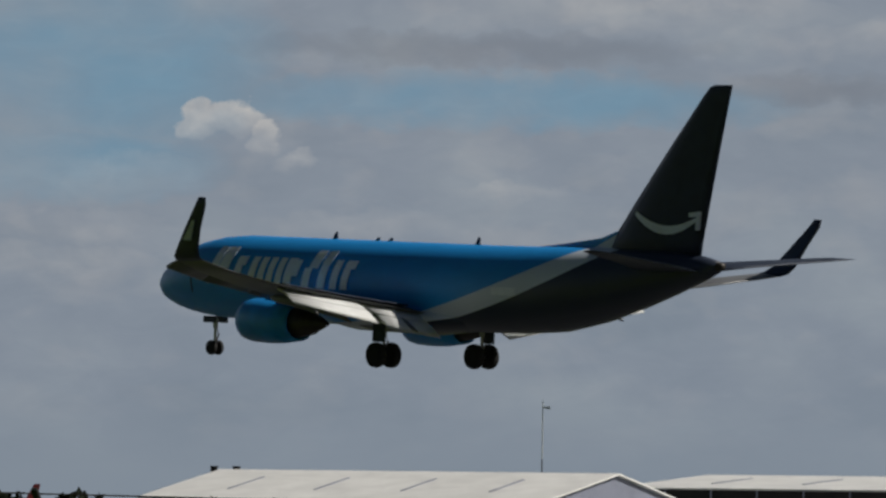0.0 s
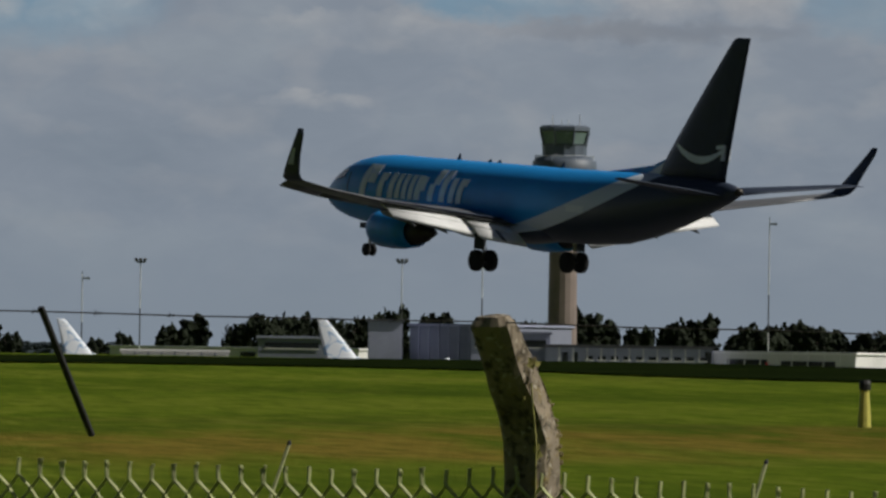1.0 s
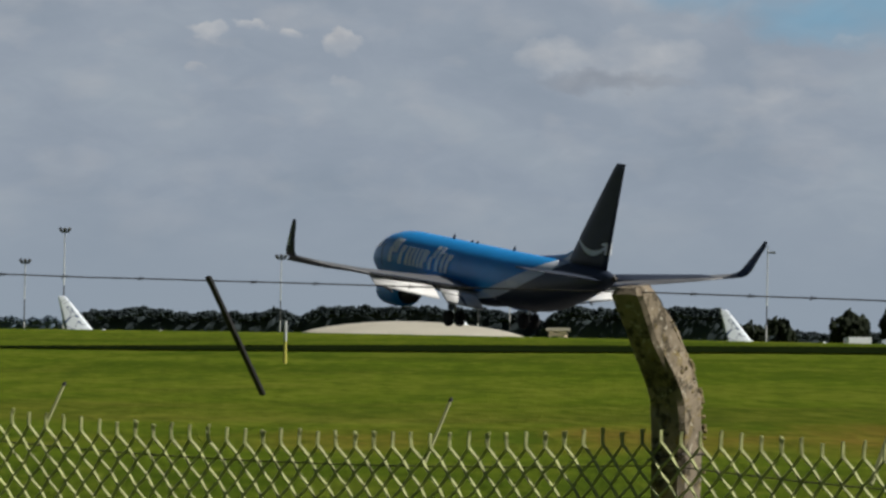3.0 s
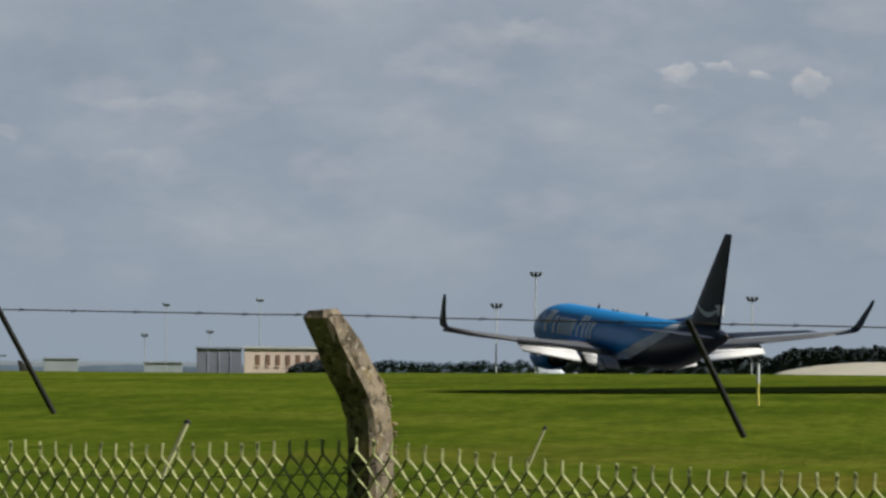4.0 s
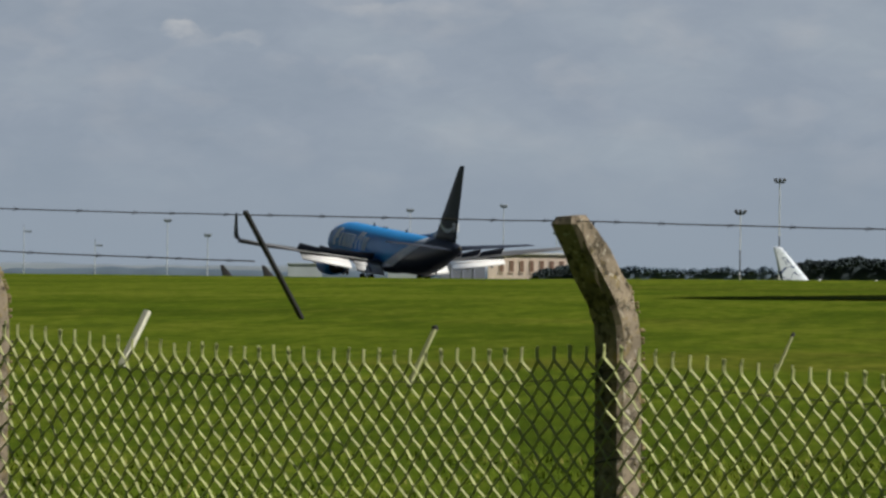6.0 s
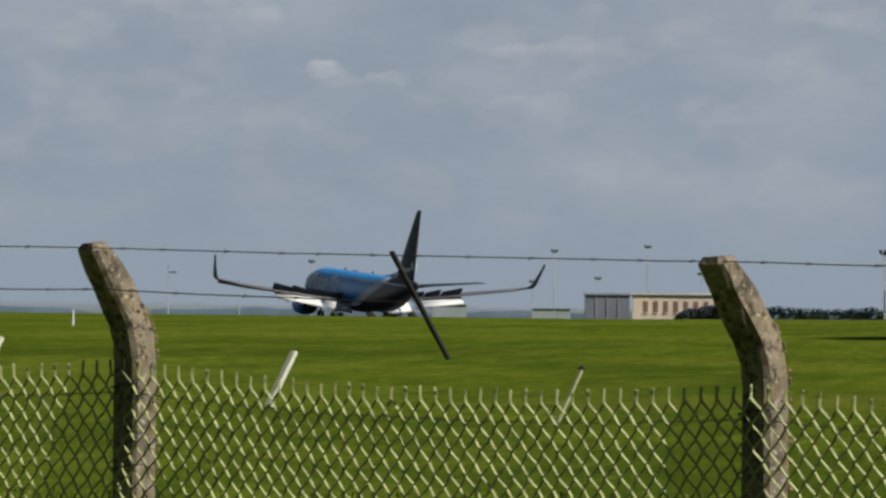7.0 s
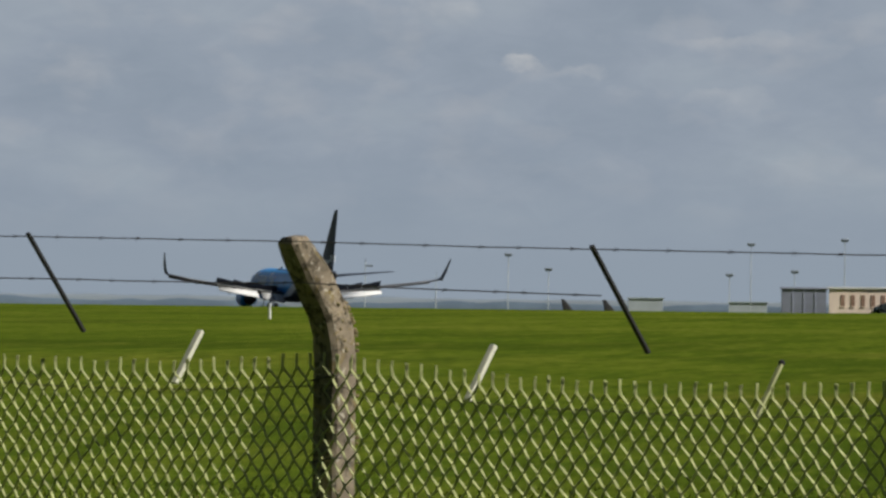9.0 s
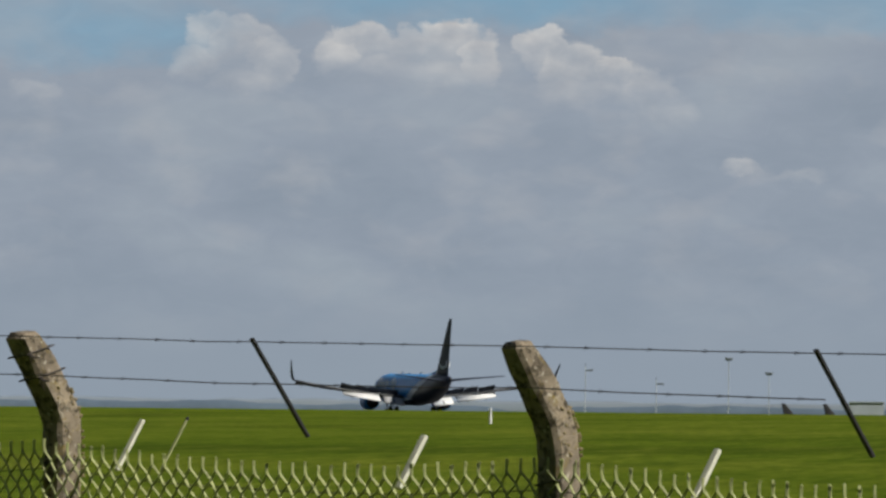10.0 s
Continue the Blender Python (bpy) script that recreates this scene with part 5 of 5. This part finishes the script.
# ---- trees
def tree_meshes(seed):
    rnd = random.Random(seed)
    trunk = bmesh.new()
    tube(trunk, [(0, 0, -0.5), (0.1, 0, 2.0), (0.05, 0.1, 4.5), (0.1, 0, 7.0)], [0.45, 0.34, 0.24, 0.1], 8)
    for i in range(6):
        a = rnd.uniform(0, 6.28)
        z = rnd.uniform(2.2, 5.5)
        tube(trunk, [(0.05, 0, z), (1.3 * math.cos(a), 1.3 * math.sin(a), z + 1.2), (2.3 * math.cos(a), 2.3 * math.sin(a), z + 2.6)], [0.16, 0.1, 0.03], 5)
    crown = bmesh.new()
    lobes = [(rnd.uniform(-2.2, 2.2), rnd.uniform(-2.2, 2.2), rnd.uniform(3.2, 7.6), rnd.uniform(1.2, 2.0)) for _ in range(9)] + [(0, 0, 6.5, 2.2), (0, 0, 4.4, 2.4)]
    for lx, ly, lz, lr in lobes:
        for _ in range(46):
            d = Vector((rnd.gauss(0, 1), rnd.gauss(0, 1), rnd.gauss(0, 1))).normalized()
            p = Vector((lx, ly, lz)) + d * lr * rnd.uniform(0.45, 0.98)
            s = rnd.uniform(0.4, 0.75)
            q = Euler((rnd.uniform(0, 6), rnd.uniform(0, 6), rnd.uniform(0, 6))).to_matrix()
            v = [crown.verts.new(p + q @ Vector(c) * s) for c in ((-1, -0.6, 0), (0.2, -1, 0.35), (1, 0.1, -0.1), (0.4, 0.9, 0.3), (-0.7, 0.8, -0.2), (0, 0, 0.75))]
            for i in range(5):
                crown.faces.new((v[i], v[(i + 1) % 5], v[5]))
            crown.faces.new(v[4::-1])
    return mesh_of("trunk", trunk, M_BARK, True), mesh_of("crown", crown, M_LEAF)


TREES = [tree_meshes(s) for s in (2, 5, 9, 14)]


def tree(bearing, top, r, k, fat=1.0):
    x, y = polar(bearing, r)
    h = EYE + r * math.tan(radians(top)) - BASE
    ob = holder("tree", "dark leafy tree beyond the airport buildings", "tree", "trees behind the airport")
    t, c = TREES[k % len(TREES)]
    for name, me in (("trunk", t), ("crown", c)):
        p = new(name, me)
        p.parent = ob
    s = h / 9.0
    ob.matrix_world = Matrix.Translation((x, y, BASE)) @ pose(0, 0, 0, 0, 0, 47 * k) @ Matrix.Diagonal((s * fat, s * fat, s, 1))


for k, (b, e, f) in enumerate(((29.4, 0.27, 1.0), (29.58, 0.30, 1.1), (29.95, 0.28, 0.9), (30.25, 0.34, 1.0), (30.40, 0.37, 1.1), (30.62, 0.33, 0.8), (30.86, 0.33, 1.0), (31.08, 0.35, 0.8), (31.20, 0.415, 0.7), (31.3, 0.40, 0.7), (31.62, 0.40, 1.0),
                               (32.38, 0.33, 0.9), (32.55, 0.30, 0.9), (32.95, 0.405, 1.1), (33.10, 0.36, 0.9), (33.35, 0.285, 0.8), (33.70, 0.365, 1.0), (33.86, 0.36, 1.0), (34.2, 0.25, 1.0), (34.45, 0.32, 1.2), (34.62, 0.335, 1.1), (34.85, 0.32, 1.1),
                               (35.02, 0.305, 1.0), (35.3, 0.265, 1.2), (35.55, 0.25, 1.0), (35.98, 0.26, 1.0), (36.15, 0.25, 1.1), (36.4, 0.15, 1.0), (26.92, 0.27, 1.0), (27.0, 0.25, 0.8), (27.34, 0.305, 0.9), (27.46, 0.28, 0.9), (27.62, 0.23, 0.7), (27.85, 0.215, 0.9),
                               (28.05, 0.18, 0.8), (26.35, 0.2, 0.9), (26.1, 0.17, 1.0), (29.05, 0.16, 0.8), (28.8, 0.14, 0.8))):
    tree(b, e, 1380 + 25 * (k % 3), k, f * 0.78)


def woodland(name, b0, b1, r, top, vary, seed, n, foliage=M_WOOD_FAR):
    """A far wood: one mass of leaf clumps with an uneven head."""
    rnd = random.Random(seed)
    bm = bmesh.new()

    def crown(b):
        edge = min(1, (b - b0) / 0.25, (b1 - b) / 0.25)
        el = (top + vary * (noise.noise((b * 2.6, seed, 0)) + 0.6 * noise.noise((b * 9, seed, 2)) + 0.3 * noise.noise((b * 30, seed, 4)))) * max(0.05, edge) ** 0.5
        return EYE + r * math.tan(radians(el))

    rings = []
    for b in np.linspace(b0, b1, int((b1 - b0) * 60)):
        h = BASE + (crown(b) - BASE) * 0.97
        p, c, q = polar(b, r + 6), polar(b, r + 14), polar(b, r + 60)
        rings.append([(*p, BASE), (*p, BASE + (h - BASE) * 0.82), (*c, h), (*q, h * 0.9), (*q, BASE)])
    loft(bm, rings)
    for _ in range(n):
        b = rnd.uniform(b0, b1)
        x, y = polar(b, r + rnd.uniform(2, 18))
        z = BASE + (crown(b) - BASE) * rnd.uniform(0.84, 1.0)
        s = rnd.uniform(0.25, 0.6) * r / 1700
        q = Euler((rnd.uniform(0, 6), rnd.uniform(0, 6), rnd.uniform(0, 6))).to_matrix()
        v = [bm.verts.new(Vector((x, y, z)) + q @ Vector(c) * s) for c in ((-1, -0.6, 0), (0.2, -1, 0.35), (1, 0.1, -0.1), (0.4, 0.9, 0.3), (-0.7, 0.8, -0.2), (0, 0, 0.9))]
        for i in range(5):
            bm.faces.new((v[i], v[(i + 1) % 5], v[5]))
        bm.faces.new(v[4::-1])
    return thing(name, bm, foliage, "haze-tinted band of far woodland beyond the airfield", "woodland", kind="stuff", smooth=True)


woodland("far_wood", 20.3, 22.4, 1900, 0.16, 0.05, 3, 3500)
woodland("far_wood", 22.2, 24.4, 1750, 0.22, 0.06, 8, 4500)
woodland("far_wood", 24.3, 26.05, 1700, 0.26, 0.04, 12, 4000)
# Farther wood, given the foliage colour that has haze painted in.
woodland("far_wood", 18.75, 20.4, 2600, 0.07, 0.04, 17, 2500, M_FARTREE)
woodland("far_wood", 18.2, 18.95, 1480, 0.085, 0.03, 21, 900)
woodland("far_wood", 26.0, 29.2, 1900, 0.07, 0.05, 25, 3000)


# ---- grass
def grass_tufts(n, seed):
    """Loose blades over the near field, thicker towards the fence."""
    rnd = np.random.RandomState(seed)
    b = np.radians(rnd.uniform(5, 44, n))
    r = 20 + 42 * rnd.uniform(0, 1, n) ** 1.3
    x, y = r * np.sin(b), r * np.cos(b)
    keep = (x * FN[0] + y * FN[1] > FH + 0.5) & (x < 112)
    x, y, r = x[keep], y[keep], r[keep]
    clump = np.array([noise.noise((a * 0.22, c * 0.22, 1.0)) for a, c in zip(x, y)])
    keep = clump > rnd.uniform(-0.5, 0.35, len(x))
    x, y, r = x[keep], y[keep], r[keep]
    z = ground_z(x, y)
    verts, faces = [], []
    for px, py, pz, pr in zip(x, y, z, r):
        for _ in range(3):
            a = rnd.uniform(0, 6.28)
            h = rnd.uniform(0.025, 0.07)
            w = rnd.uniform(0.006, 0.012) * (0.6 + pr / 90)
            lean = rnd.uniform(0.02, 0.09)
            ox, oy = px + rnd.uniform(-0.06, 0.06), py + rnd.uniform(-0.06, 0.06)
            dx, dy = math.cos(a), math.sin(a)
            i = len(verts)
            verts += [(ox - dx * w, oy - dy * w, pz - 0.01), (ox + dx * w, oy + dy * w, pz - 0.01), (ox - dy * lean, oy + dx * lean, pz + h)]
            faces.append((i, i + 1, i + 2))
    me = bpy.data.meshes.new("grass_tufts")
    me.from_pydata(verts, [], faces)
    me.materials.append(M_BLADE)
    tagged(new("grass_tufts", me), "longer grass blades standing out of the mown field", "grass", kind="stuff")


def blade_material():
    n = Net("grass_blades")
    geo = n.node("ShaderNodeNewGeometry")
    col = n.ramp(geo.outputs["Random Per Island"], [(0.0, (0.075, 0.12, 0.008)), (0.6, (0.115, 0.16, 0.012)), (0.9, (0.15, 0.18, 0.02)), (1.0, (0.22, 0.20, 0.06))])
    return n.done(col, 0.8, 0, None, 0, 0.1)


M_BLADE = blade_material()
grass_tufts(32000, 4)


# ---- bird
def bird():
    ob = holder("bird", "small dark bird gliding over the airfield", "bird")
    bm = bmesh.new()
    tube(bm, [(0.3, 0, 0), (0.2, 0, 0.02), (0, 0, 0), (-0.25, 0, 0.01), (-0.36, 0, 0)], [0.01, 0.05, 0.08, 0.05, 0.02], 8)
    part("body", bm, M_IRON, ob, smooth=True)
    for s in (1, -1):
        bm = bmesh.new()
        loft(bm, [[(a + 0.12, y * s, z), (a, y * s, z + 0.02), (a - 0.14, y * s, z)] for a, y, z in ((0.05, 0.04, 0.02), (0.1, 0.3, 0.14), (0.0, 0.62, 0.08))])
        part("wing", bm, M_IRON, ob)
    return ob


BIRD = bird()


# ---- everything that moves
def motions():
    walk(jet, [(t, pose(190.33, y, z + 0.0, roll, -pitch, 91.335)) for t, y, z, pitch, roll in JET])
    for g in GEARS:
        x, y, _ = g.location
        walk(g, [(0.0, pose(x, y, -0.3)), (3.4, pose(x, y, -0.3)), (4.2, pose(x, y, -0.12)), (5.5, pose(x, y, -0.02)), (10.0, pose(x, y, -0.02))])
    for panel in SPOILERS:
        x, y, z = panel.location
        walk(panel, [(0.0, pose(x, y, z, 0, 4)), (5.2, pose(x, y, z, 0, 4)), (5.5, pose(x, y, z, 0, 6)), (6.0, pose(x, y, z, 0, 38)), (6.3, pose(x, y, z, 0, 44)), (10.0, pose(x, y, z, 0, 44))])
    rows = []
    for t, b, e, r in ((0.0, 55.0, 0.4, 700), (6.3, 18.73, 1.282, 680), (6.5, 16.77, 1.636, 676), (10.0, -18.0, 6.0, 640)):
        x, y = polar(b, r)
        rows.append((t, pose(x, y, EYE + r * math.tan(radians(e)), 0, -6, 170)))
    walk(BIRD, rows)


motions()
